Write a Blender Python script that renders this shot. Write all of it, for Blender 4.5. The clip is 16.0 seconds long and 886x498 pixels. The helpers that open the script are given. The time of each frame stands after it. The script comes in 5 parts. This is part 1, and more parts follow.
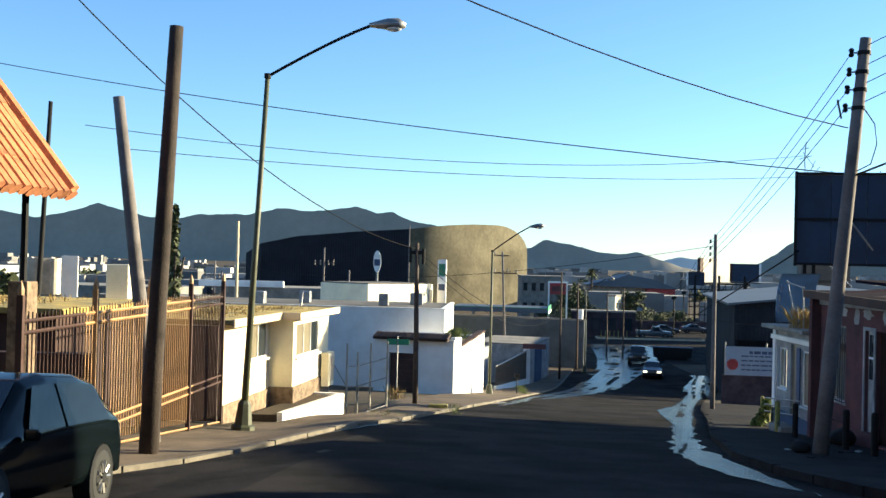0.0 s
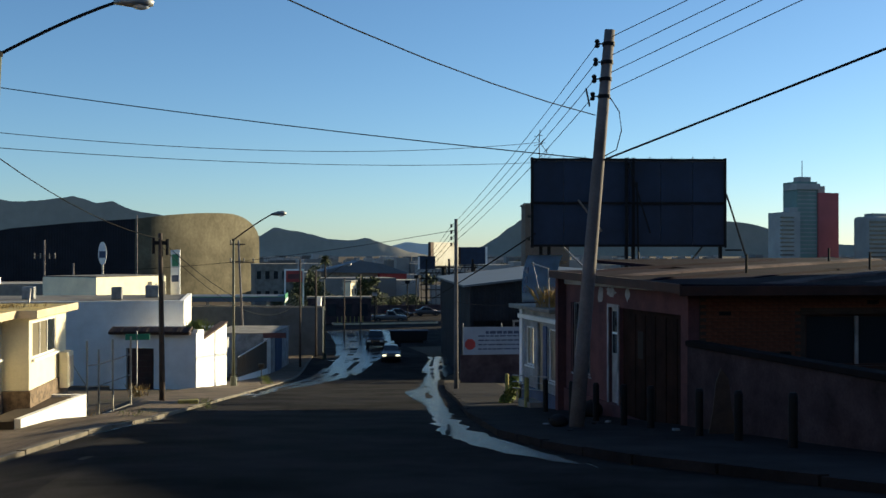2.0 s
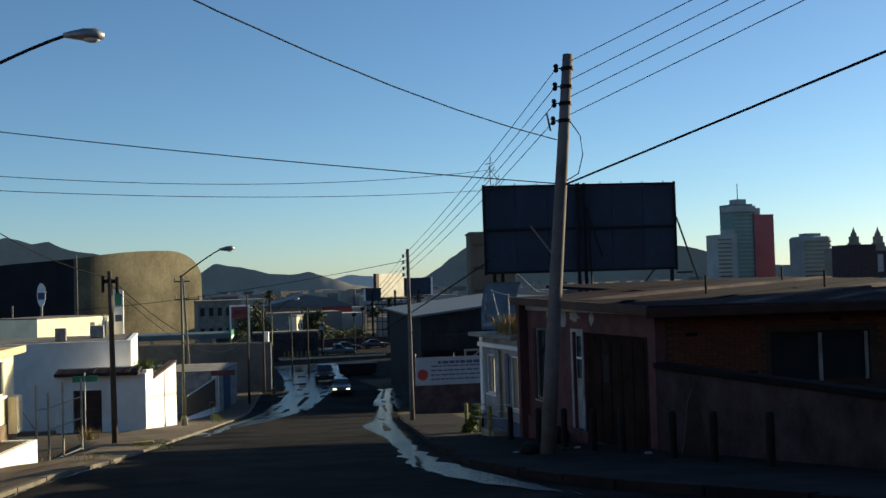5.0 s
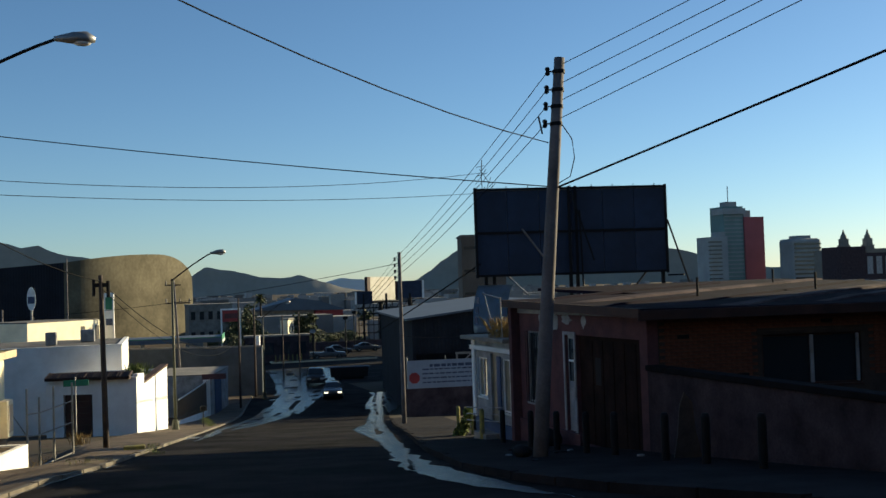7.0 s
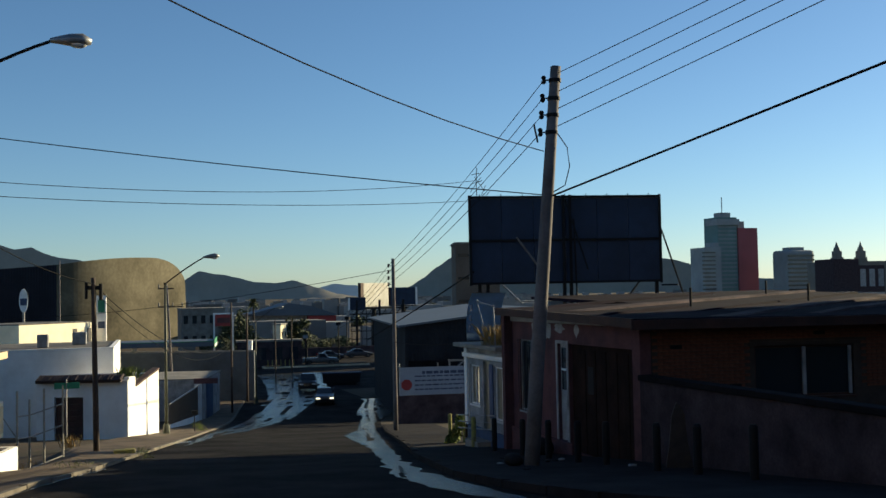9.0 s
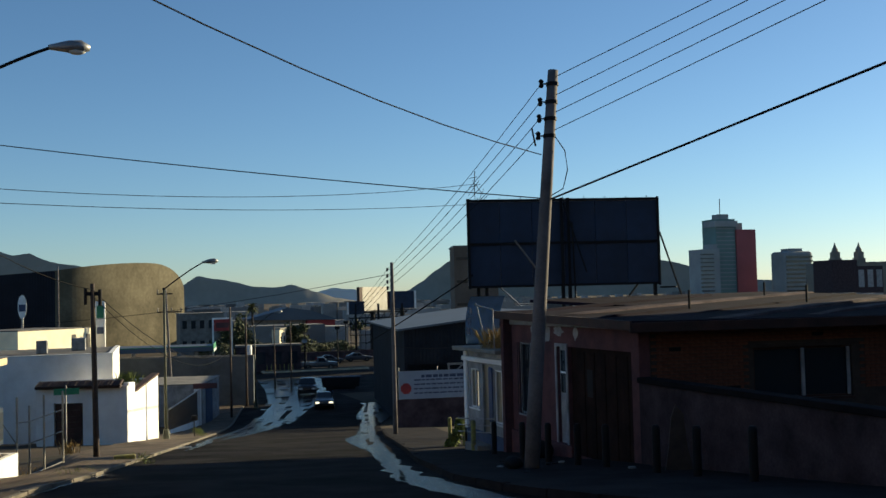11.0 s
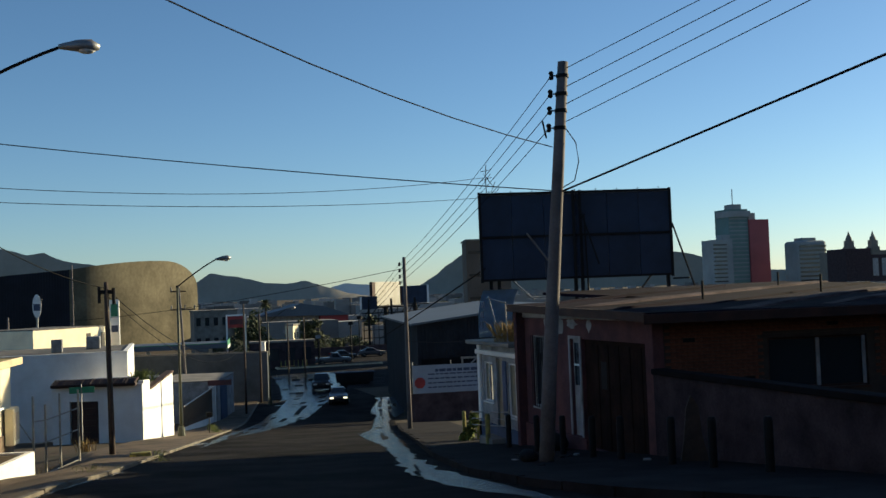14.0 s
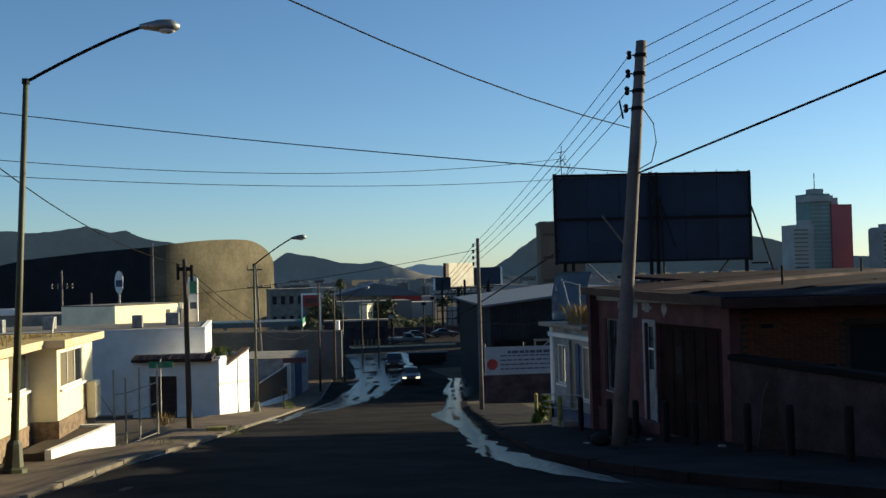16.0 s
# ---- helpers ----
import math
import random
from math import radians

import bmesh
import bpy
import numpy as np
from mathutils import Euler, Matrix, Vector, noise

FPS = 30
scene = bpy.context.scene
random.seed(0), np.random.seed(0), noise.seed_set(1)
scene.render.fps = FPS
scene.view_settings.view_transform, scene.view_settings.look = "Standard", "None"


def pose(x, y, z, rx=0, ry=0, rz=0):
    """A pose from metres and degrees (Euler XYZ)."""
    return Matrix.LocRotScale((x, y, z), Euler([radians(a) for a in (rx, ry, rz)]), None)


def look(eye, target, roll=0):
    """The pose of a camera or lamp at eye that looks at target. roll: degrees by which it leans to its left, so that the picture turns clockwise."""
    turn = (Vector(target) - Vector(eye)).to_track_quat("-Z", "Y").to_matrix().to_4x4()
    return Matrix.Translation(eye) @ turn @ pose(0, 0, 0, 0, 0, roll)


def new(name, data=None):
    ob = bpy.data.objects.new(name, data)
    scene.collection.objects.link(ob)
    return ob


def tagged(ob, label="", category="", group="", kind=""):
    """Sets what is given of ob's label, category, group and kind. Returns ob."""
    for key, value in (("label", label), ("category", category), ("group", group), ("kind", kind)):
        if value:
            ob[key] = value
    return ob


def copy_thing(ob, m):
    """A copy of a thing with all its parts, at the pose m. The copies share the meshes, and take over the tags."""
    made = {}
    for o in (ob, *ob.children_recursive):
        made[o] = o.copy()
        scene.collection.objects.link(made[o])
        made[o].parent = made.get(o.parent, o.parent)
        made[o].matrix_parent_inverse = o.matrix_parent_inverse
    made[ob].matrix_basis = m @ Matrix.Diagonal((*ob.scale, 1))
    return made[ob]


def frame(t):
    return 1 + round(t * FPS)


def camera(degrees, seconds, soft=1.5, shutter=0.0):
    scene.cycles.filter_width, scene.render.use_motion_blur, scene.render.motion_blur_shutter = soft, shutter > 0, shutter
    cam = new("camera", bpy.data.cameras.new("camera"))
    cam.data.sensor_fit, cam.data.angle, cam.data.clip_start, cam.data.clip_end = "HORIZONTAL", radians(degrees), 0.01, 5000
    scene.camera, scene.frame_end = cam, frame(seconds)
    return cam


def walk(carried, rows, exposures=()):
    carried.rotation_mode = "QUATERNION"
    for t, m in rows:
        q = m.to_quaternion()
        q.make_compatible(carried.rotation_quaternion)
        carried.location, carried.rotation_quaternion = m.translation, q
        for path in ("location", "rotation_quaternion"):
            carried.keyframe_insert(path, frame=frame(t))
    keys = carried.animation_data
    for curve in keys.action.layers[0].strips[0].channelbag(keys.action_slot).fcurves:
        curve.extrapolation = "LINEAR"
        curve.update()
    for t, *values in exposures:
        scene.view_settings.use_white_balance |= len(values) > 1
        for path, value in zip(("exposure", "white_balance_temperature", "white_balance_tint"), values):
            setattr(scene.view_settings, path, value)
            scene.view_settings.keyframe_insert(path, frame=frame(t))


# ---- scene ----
cam = camera(45.0, 16.0)
PATH = [
    (0, (0.027, -0.841, 1.747), (0.015, 1.159, 1.774), 1.4),
    (0.5, (-0.078, -0.92, 1.757), (0.089, 1.072, 1.723), -0.2),
    (1, (-0.415, -0.845, 1.753), (-0.022, 1.116, 1.744), 0.2),
    (1.5, (-0.563, -0.698, 1.77), (-0.134, 1.255, 1.779), 0.6),
    (2, (-0.64, -0.457, 1.741), (-0.154, 1.483, 1.75), 0.0),
    (2.5, (-0.719, -0.355, 1.732), (-0.197, 1.575, 1.771), -0.0),
    (3, (-0.914, -0.276, 1.741), (-0.374, 1.65, 1.792), -0.4),
    (3.5, (-0.955, -0.075, 1.712), (-0.411, 1.85, 1.758), -0.7),
    (4, (-0.962, 0.036, 1.701), (-0.414, 1.959, 1.757), -0.4),
    (4.5, (-1.031, -0.091, 1.692), (-0.456, 1.824, 1.741), -1.7),
    (5, (-1.012, -0.077, 1.703), (-0.422, 1.833, 1.768), -1.7),
    (7.5, (-1.039, -0.074, 1.707), (-0.431, 1.83, 1.779), -1.9),
    (8, (-1.033, -0.084, 1.714), (-0.423, 1.82, 1.791), -1.9),
    (8.5, (-1.025, -0.07, 1.711), (-0.406, 1.83, 1.793), -1.6),
    (9, (-1.029, -0.056, 1.707), (-0.412, 1.845, 1.79), -1.1),
    (11.5, (-1.054, -0.109, 1.716), (-0.434, 1.79, 1.806), -1.5),
    (12, (-1.047, -0.099, 1.714), (-0.424, 1.8, 1.796), -1.3),
    (12.5, (-1.053, -0.084, 1.706), (-0.445, 1.82, 1.785), -1.2),
    (13, (-1.048, -0.076, 1.702), (-0.439, 1.827, 1.778), -1.4),
    (13.5, (-1.052, -0.085, 1.708), (-0.45, 1.821, 1.784), -1.5),
    (14, (-1.039, -0.077, 1.712), (-0.441, 1.83, 1.791), -2.2),
    (14.5, (-1.033, -0.077, 1.707), (-0.445, 1.833, 1.778), -2.3),
    (15, (-1.064, -0.09, 1.698), (-0.488, 1.825, 1.759), -1.4),
    (15.5, (-1.045, -0.059, 1.696), (-0.508, 1.866, 1.746), -1.0),
    (16, (-1.008, -0.003, 1.694), (-0.544, 1.942, 1.743), -1.4),
]
walk(cam, [(t, look(eye, target, roll)) for t, eye, target, roll in PATH],
     exposures=[(t, e, 5850 if t < 2 else 6100, 3) for t, e in ((0, 2.08), (0.5, 1.3), (1.0, 1.33), (1.5, 1.24), (2.5, 1.17), (4.0, 1.09), (9.0, 0.96), (14.5, 0.94), (16, 1.06))])

# ---- light ----
SUN_AZ, SUN_EL = 74.5, 14.0     # degrees to the right of +y, and above the horizon
world = bpy.data.worlds.new("world")
scene.world = world
world.use_nodes = True
sky = world.node_tree.nodes.new("ShaderNodeTexSky")
sky.sky_type, sky.sun_disc = "NISHITA", False
sky.sun_elevation, sky.sun_rotation = radians(SUN_EL), radians(SUN_AZ)
sky.altitude, sky.air_density, sky.dust_density, sky.ozone_density = 1400.0, 1.0, 0.8, 3.4
background = world.node_tree.nodes["Background"]
world.node_tree.links.new(sky.outputs[0], background.inputs[0])
background.inputs[1].default_value = 0.062
sun = new("sun", bpy.data.lights.new("sun", "SUN"))
sun.data.energy, sun.data.angle, sun.data.color = 5.0, radians(0.6), (1.0, 0.8, 0.5)
sun_way = Vector((math.sin(radians(SUN_AZ)) * math.cos(radians(SUN_EL)), math.cos(radians(SUN_AZ)) * math.cos(radians(SUN_EL)), math.sin(radians(SUN_EL))))
sun.matrix_world = look(sun_way * 50, (0, 0, 0))


# ---- materials ----
def mat(name, c, rough=0.8, vary=0.25, scale=1.5, fine=30.0, bump=0.15, metal=0.0, spec=0.5, tint=None, stripes=None, islands=0.0):
    """A painted, earthen or metal surface: stains at one scale, grain at another, and a fine relief."""
    m = bpy.data.materials.new(name)
    m.use_nodes = True
    nodes, link = m.node_tree.nodes, m.node_tree.links.new
    p = nodes["Principled BSDF"]
    p.inputs["Roughness"].default_value, p.inputs["Metallic"].default_value = rough, metal
    p.inputs["Specular IOR Level"].default_value = spec
    tc = nodes.new("ShaderNodeTexCoord")
    big, small = nodes.new("ShaderNodeTexNoise"), nodes.new("ShaderNodeTexNoise")
    big.inputs["Scale"].default_value, big.inputs["Detail"].default_value = scale, 6.0
    big.inputs["Roughness"].default_value = 0.65
    small.inputs["Scale"].default_value, small.inputs["Detail"].default_value = fine, 4.0
    link(tc.outputs["Object"], big.inputs["Vector"])
    link(tc.outputs["Object"], small.inputs["Vector"])
    ramp = nodes.new("ShaderNodeValToRGB")
    dark = tint if tint else tuple(v * (1 - 2 * vary) for v in c)
    ramp.color_ramp.elements[0].position, ramp.color_ramp.elements[1].position = 0.32, 0.62
    ramp.color_ramp.elements[0].color, ramp.color_ramp.elements[1].color = (*[max(v, 0) for v in dark], 1), (*c, 1)
    link(big.outputs["Fac"], ramp.inputs["Fac"])
    mix = nodes.new("ShaderNodeMix")
    mix.data_type, mix.blend_type = "RGBA", "MULTIPLY"
    grain = nodes.new("ShaderNodeMapRange")
    grain.inputs["To Min"].default_value, grain.inputs["To Max"].default_value = 1 - 1.2 * vary, 1 + 0.8 * vary
    link(small.outputs["Fac"], grain.inputs["Value"])
    mix.inputs["Factor"].default_value = 1.0
    link(ramp.outputs["Color"], mix.inputs["A"])
    link(grain.outputs["Result"], mix.inputs["B"])
    out = mix.outputs["Result"]
    info = nodes.new("ShaderNodeObjectInfo") if not islands else nodes.new("ShaderNodeNewGeometry")
    hsv = nodes.new("ShaderNodeHueSaturation")
    rnd = nodes.new("ShaderNodeMapRange")
    width = islands if islands else 0.12
    rnd.inputs["To Min"].default_value, rnd.inputs["To Max"].default_value = 1 - width, 1 + width
    link(info.outputs["Random Per Island" if islands else "Random"], rnd.inputs["Value"])
    link(rnd.outputs["Result"], hsv.inputs["Value"])
    link(out, hsv.inputs["Color"])
    link(hsv.outputs["Color"], p.inputs["Base Color"])
    if bump:
        b = nodes.new("ShaderNodeBump")
        b.inputs["Strength"].default_value, b.inputs["Distance"].default_value = bump, 0.02
        link(small.outputs["Fac"], b.inputs["Height"])
        link(b.outputs["Normal"], p.inputs["Normal"])
    if stripes:
        w = nodes.new("ShaderNodeTexWave")
        w.inputs["Scale"].default_value, w.bands_direction = stripes, "X"
        link(tc.outputs["Object"], w.inputs["Vector"])
        b2 = nodes.new("ShaderNodeBump")
        b2.inputs["Strength"].default_value, b2.inputs["Distance"].default_value = 0.6, 0.05
        link(w.outputs["Fac"], b2.inputs["Height"])
        link(b2.outputs["Normal"], p.inputs["Normal"])
    return m


def glow(name, c, strength):
    m = bpy.data.materials.new(name)
    m.use_nodes = True
    p = m.node_tree.nodes["Principled BSDF"]
    p.inputs["Base Color"].default_value = (*c, 1)
    p.inputs["Emission Color"].default_value, p.inputs["Emission Strength"].default_value = (*c, 1), strength
    return m


def glass(name, c=(0.02, 0.025, 0.03), rough=0.05):
    m = bpy.data.materials.new(name)
    m.use_nodes = True
    p = m.node_tree.nodes["Principled BSDF"]
    p.inputs["Base Color"].default_value, p.inputs["Roughness"].default_value = (*c, 1), rough
    p.inputs["Specular IOR Level"].default_value = 0.6
    n, b = m.node_tree.nodes.new("ShaderNodeTexNoise"), m.node_tree.nodes.new("ShaderNodeBump")
    n.inputs["Scale"].default_value, b.inputs["Strength"].default_value, b.inputs["Distance"].default_value = 2.0, 0.05, 0.01
    m.node_tree.links.new(n.outputs["Fac"], b.inputs["Height"])
    m.node_tree.links.new(b.outputs["Normal"], p.inputs["Normal"])
    return m


ASPHALT = mat("asphalt", (0.037, 0.034, 0.034), 0.95, 0.4, 0.45, 60, 0.9, spec=0.04)
DIRT = mat("dirt", (0.075, 0.055, 0.04), 0.95, 0.3, 0.4, 15, 0.5, tint=(0.05, 0.045, 0.03), spec=0.15)
CONCRETE = mat("concrete", (0.26, 0.24, 0.21), 0.9, 0.25, 0.8, 25, 0.35)
CONCRETE_POLE = mat("concrete_pole", (0.155, 0.138, 0.135), 0.9, 0.25, 1.2, 25, 0.3)
# right-hand concrete, darkened in its colour to stand for the houses' shade
SHADE_PAVING = mat("grey_paving", (0.03, 0.027, 0.028), 0.95, 0.25, 0.8, 25, 0.35, spec=0.05)
SANDY = mat("sandy_pavement", (0.15, 0.115, 0.085), 0.95, 0.3, 0.7, 25, 0.4, tint=(0.07, 0.058, 0.045), spec=0.1)
KERB = mat("kerb_concrete", (0.19, 0.16, 0.12), 0.9, 0.3, 1.0, 25, 0.4)
YELLOW_KERB = mat("yellow_paint", (0.34, 0.3, 0.06), 0.85, 0.3, 5, 30, 0.3, tint=(0.13, 0.12, 0.07))
WHITE = mat("white_paint", (0.78, 0.77, 0.75), 0.85, 0.07, 0.6, 18, 0.2, tint=(0.62, 0.6, 0.57))
CREAM = mat("cream_paint", (0.78, 0.7, 0.5), 0.85, 0.1, 0.7, 18, 0.2)
CREAM_TRIM = mat("cream_trim", (0.62, 0.5, 0.33), 0.85, 0.15, 1.0, 18, 0.2)
PLINTH = mat("plinth_stone", (0.24, 0.17, 0.11), 0.95, 0.35, 6, 30, 0.6)
MOSS = mat("dry_moss_roof", (0.52, 0.36, 0.08), 1.0, 0.35, 1.2, 20, 0.6, tint=(0.14, 0.13, 0.07))
TAR = mat("roof_tar", (0.12, 0.11, 0.1), 0.95, 0.3, 0.7, 15, 0.3)
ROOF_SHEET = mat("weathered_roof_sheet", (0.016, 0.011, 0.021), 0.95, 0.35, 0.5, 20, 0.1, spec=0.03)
ROOF_LAP_SUNLIT = mat("pale_roof_lap", (0.13, 0.1, 0.1), 0.95, 0.35, 0.6, 20, 0.2, tint=(0.03, 0.023, 0.027), spec=0.03)
PINK = mat("pink_plaster", (0.125, 0.062, 0.064), 0.95, 0.2, 1.2, 20, 0.35, tint=(0.07, 0.042, 0.046), spec=0.06)
PALE = mat("whitewash", (0.36, 0.36, 0.36), 0.9, 0.2, 1.5, 22, 0.3, tint=(0.16, 0.16, 0.165))
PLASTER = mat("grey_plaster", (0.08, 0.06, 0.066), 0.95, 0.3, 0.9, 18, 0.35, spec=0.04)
PLASTER_GREY = mat("blue_grey_plaster", (0.11, 0.13, 0.15), 0.95, 0.2, 0.5, 18, 0.2, spec=0.2)
BRICK = mat("brick", (0.16, 0.066, 0.04), 0.9, 0.3, 4, 30, 0.4, spec=0.2)
MORTAR = mat("mortar", (0.06, 0.042, 0.032), 0.95, 0.2, 3, 30, 0.4)
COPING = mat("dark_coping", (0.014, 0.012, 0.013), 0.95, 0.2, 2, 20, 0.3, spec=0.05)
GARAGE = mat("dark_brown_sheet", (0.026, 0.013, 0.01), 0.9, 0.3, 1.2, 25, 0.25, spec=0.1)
RUST = mat("rusted_sheet", (0.055, 0.021, 0.013), 0.8, 0.3, 1.5, 25, 0.25)
SLATBROWN = mat("brown_slat_paint", (0.06, 0.042, 0.026), 0.8, 0.2, 2, 25, 0.2)
DARKWOOD = mat("dark_wood", (0.06, 0.04, 0.03), 0.85, 0.3, 3, 30, 0.4)
WOODPOLE = mat("wood_pole", (0.04, 0.026, 0.019), 0.9, 0.35, 2, 30, 0.5)
BLACK = mat("black_metal", (0.012, 0.012, 0.013), 0.75, 0.2, 3, 30, 0.1, spec=0.2)
STEEL = mat("grey_steel", (0.3, 0.3, 0.3), 0.5, 0.2, 3, 30, 0.1, metal=0.7)
GALV = mat("galvanised_pipe", (0.4, 0.37, 0.32), 0.5, 0.2, 3, 30, 0.1, metal=0.6)
LAMPPOST = mat("olive_lamp_paint", (0.065, 0.07, 0.035), 0.6, 0.25, 3, 30, 0.15)
GOLD = mat("tan_fence_paint", (0.42, 0.24, 0.1), 0.6, 0.2, 3, 30, 0.1)
TILE = mat("clay_tile", (0.52, 0.2, 0.08), 0.8, 0.2, 3, 30, 0.3)
DARKTILE = mat("dark_clay_tile", (0.055, 0.03, 0.024), 0.85, 0.3, 4, 30, 0.3)
BOARD = mat("billboard_back_sheet", (0.017, 0.032, 0.068), 0.7, 0.2, 0.8, 15, 0.1, metal=0.2)
WIRE = mat("wire", (0.015, 0.015, 0.015), 0.9, 0.0, 3, 30, 0, spec=0.05)
GLASS, TINTED = glass("window_glass"), glass("tinted_glass", (0.01, 0.012, 0.014), 0.03)
CURTAIN = mat("curtain_behind_glass", (0.17, 0.145, 0.095), 0.4, 0.15, 3, 20, 0)
CARGREEN = mat("dark_green_car_paint", (0.003, 0.005, 0.006), 0.1, 0.1, 2, 40, 0, spec=0.12)
CARGREY = mat("grey_car_paint", (0.06, 0.06, 0.066), 0.25, 0.1, 2, 40, 0)
CARBLACK = mat("black_car_paint", (0.015, 0.015, 0.018), 0.25, 0.1, 2, 40, 0)
RUBBER = mat("rubber", (0.02, 0.02, 0.02), 0.9, 0.2, 5, 40, 0.2)
RIM = mat("alloy_rim", (0.34, 0.33, 0.31), 0.4, 0.1, 5, 40, 0, metal=0.9)
REDLENS = mat("red_lens", (0.3, 0.01, 0.01), 0.2, 0.1, 5, 40, 0)
LENS = glass("lamp_lens", (0.6, 0.6, 0.58), 0.2)
HEADLIGHT = glow("headlight", (1.0, 0.85, 0.55), 1.0)
SHADECLAD = mat("dark_cladding", (0.016, 0.018, 0.026), 0.8, 0.2, 0.2, 3, 0, stripes=0.6, spec=0.2)
TANCLAD = mat("tan_cladding", (0.16, 0.14, 0.095), 0.9, 0.3, 0.1, 1.5, 0.1, spec=0.1)
# haze is put into the hill colour, paler and greyer than scrub
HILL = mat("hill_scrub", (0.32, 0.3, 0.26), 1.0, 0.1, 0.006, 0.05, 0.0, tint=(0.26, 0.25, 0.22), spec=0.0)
# far layer: near-white colour stands for thicker haze
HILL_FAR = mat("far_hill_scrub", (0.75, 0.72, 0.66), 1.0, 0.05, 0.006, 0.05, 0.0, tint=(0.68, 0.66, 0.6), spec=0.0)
CITY = mat("city_walls", (0.24, 0.23, 0.22), 0.9, 0.1, 0.2, 3, 0.1, islands=0.6)
LEAF = mat("leaf", (0.06, 0.075, 0.025), 0.8, 0.3, 3, 30, 0, islands=0.5)
DRYGRASS = mat("dry_grass", (0.36, 0.25, 0.09), 0.9, 0.3, 3, 30, 0, islands=0.4)
GREENTUFT = mat("green_weed", (0.16, 0.2, 0.04), 0.9, 0.3, 3, 30, 0, islands=0.4)
GREEN = mat("green_panel", (0.03, 0.2, 0.1), 0.5, 0.1, 1, 20, 0)
RED = mat("red_panel", (0.3, 0.03, 0.03), 0.6, 0.15, 1, 20, 0)
TOWERGREEN = mat("green_facade", (0.14, 0.22, 0.21), 0.7, 0.1, 0.05, 1, 0)
TOWERRED = mat("red_facade", (0.33, 0.08, 0.09), 0.7, 0.1, 0.05, 1, 0)
TOWERGREY = mat("grey_facade", (0.32, 0.33, 0.33), 0.8, 0.15, 0.05, 1, 0)
STONE = mat("church_stone", (0.22, 0.2, 0.17), 0.9, 0.2, 0.1, 1, 0)
BANNER = mat("vinyl_banner", (0.3, 0.35, 0.42), 0.6, 0.08, 1, 20, 0)
INK = mat("blue_ink", (0.04, 0.06, 0.12), 0.6, 0.1, 1, 20, 0)
BLUEPAINT = mat("blue_paint", (0.05, 0.08, 0.16), 0.8, 0.2, 1, 20, 0.2)
BLUEROOF = mat("blue_grey_roof", (0.07, 0.095, 0.125), 0.6, 0.15, 0.1, 2, 0)
SHED = mat("dark_shed_sheet", (0.018, 0.022, 0.03), 0.85, 0.25, 0.4, 6, 0.1, stripes=1.2, spec=0.1)
SILVER = mat("silver_board", (0.2, 0.19, 0.16), 0.4, 0.3, 0.35, 3, 0, tint=(0.11, 0.09, 0.05))


# ---- mesh helpers ----
def bx(bm, x0, x1, y0, y1, z0, z1):
    v = [bm.verts.new(p) for p in ((x0, y0, z0), (x1, y0, z0), (x1, y1, z0), (x0, y1, z0), (x0, y0, z1), (x1, y0, z1), (x1, y1, z1), (x0, y1, z1))]
    for f in ((3, 2, 1, 0), (4, 5, 6, 7), (0, 1, 5, 4), (1, 2, 6, 5), (2, 3, 7, 6), (3, 0, 4, 7)):
        bm.faces.new([v[i] for i in f])
    return bm


def box(x0, x1, y0, y1, z0, z1, bevel=0.0):
    bm = bx(bmesh.new(), x0, x1, y0, y1, z0, z1)
    if bevel:
        bmesh.ops.bevel(bm, geom=bm.edges[:], offset=bevel, segments=2, profile=0.5, affect="EDGES")
    return bm


def ring(bm, centre, side, up, r, n):
    return [bm.verts.new(centre + side * (math.cos(2 * math.pi * k / n) * r) + up * (math.sin(2 * math.pi * k / n) * r)) for k in range(n)]


def tube(pts, radii, n=8, bm=None, cap=True):
    bm = bm or bmesh.new()
    pts = [Vector(p) for p in pts]
    if not isinstance(radii, (list, tuple)):
        radii = [radii] * len(pts)
    last = None
    for i, p in enumerate(pts):
        way = (pts[min(i + 1, len(pts) - 1)] - pts[max(i - 1, 0)]).normalized()
        side = way.cross(Vector((0, 0, 1)) if abs(way.z) < 0.95 else Vector((0, 1, 0))).normalized()
        now = ring(bm, p, side, way.cross(side).normalized(), radii[i], n)
        if last:
            for k in range(n):
                bm.faces.new((last[k], last[(k + 1) % n], now[(k + 1) % n], now[k]))
        elif cap:
            bm.faces.new(now[::-1])
        last = now
    if cap:
        bm.faces.new(last)
    return bm


def solid(outline, axis, a, b):
    """A flat outline, pushed from a to b along an axis. The outline's pairs are the two other axes, in order."""
    bm = bmesh.new()
    def at(p, d):
        q = list(p)
        q.insert("xyz".index(axis), d)
        return bm.verts.new(q)
    lo, hi = [at(p, a) for p in outline], [at(p, b) for p in outline]
    n = len(outline)
    bm.faces.new(lo[::-1])
    bm.faces.new(hi)
    for k in range(n):
        bm.faces.new((lo[k], lo[(k + 1) % n], hi[(k + 1) % n], hi[k]))
    bmesh.ops.recalc_face_normals(bm, faces=bm.faces[:])
    return bm


def wall_with_holes(x, thick, y0, y1, z0, z1, holes):
    """A wall along y whose face is at x, thick towards -x, with openings (ya, yb, za, zb) that go through it."""
    bm = bmesh.new()
    ys_, zs_ = sorted({y0, y1, *[v for h in holes for v in h[:2]]}), sorted({z0, z1, *[v for h in holes for v in h[2:]]})
    ny, nz = len(ys_) - 1, len(zs_) - 1
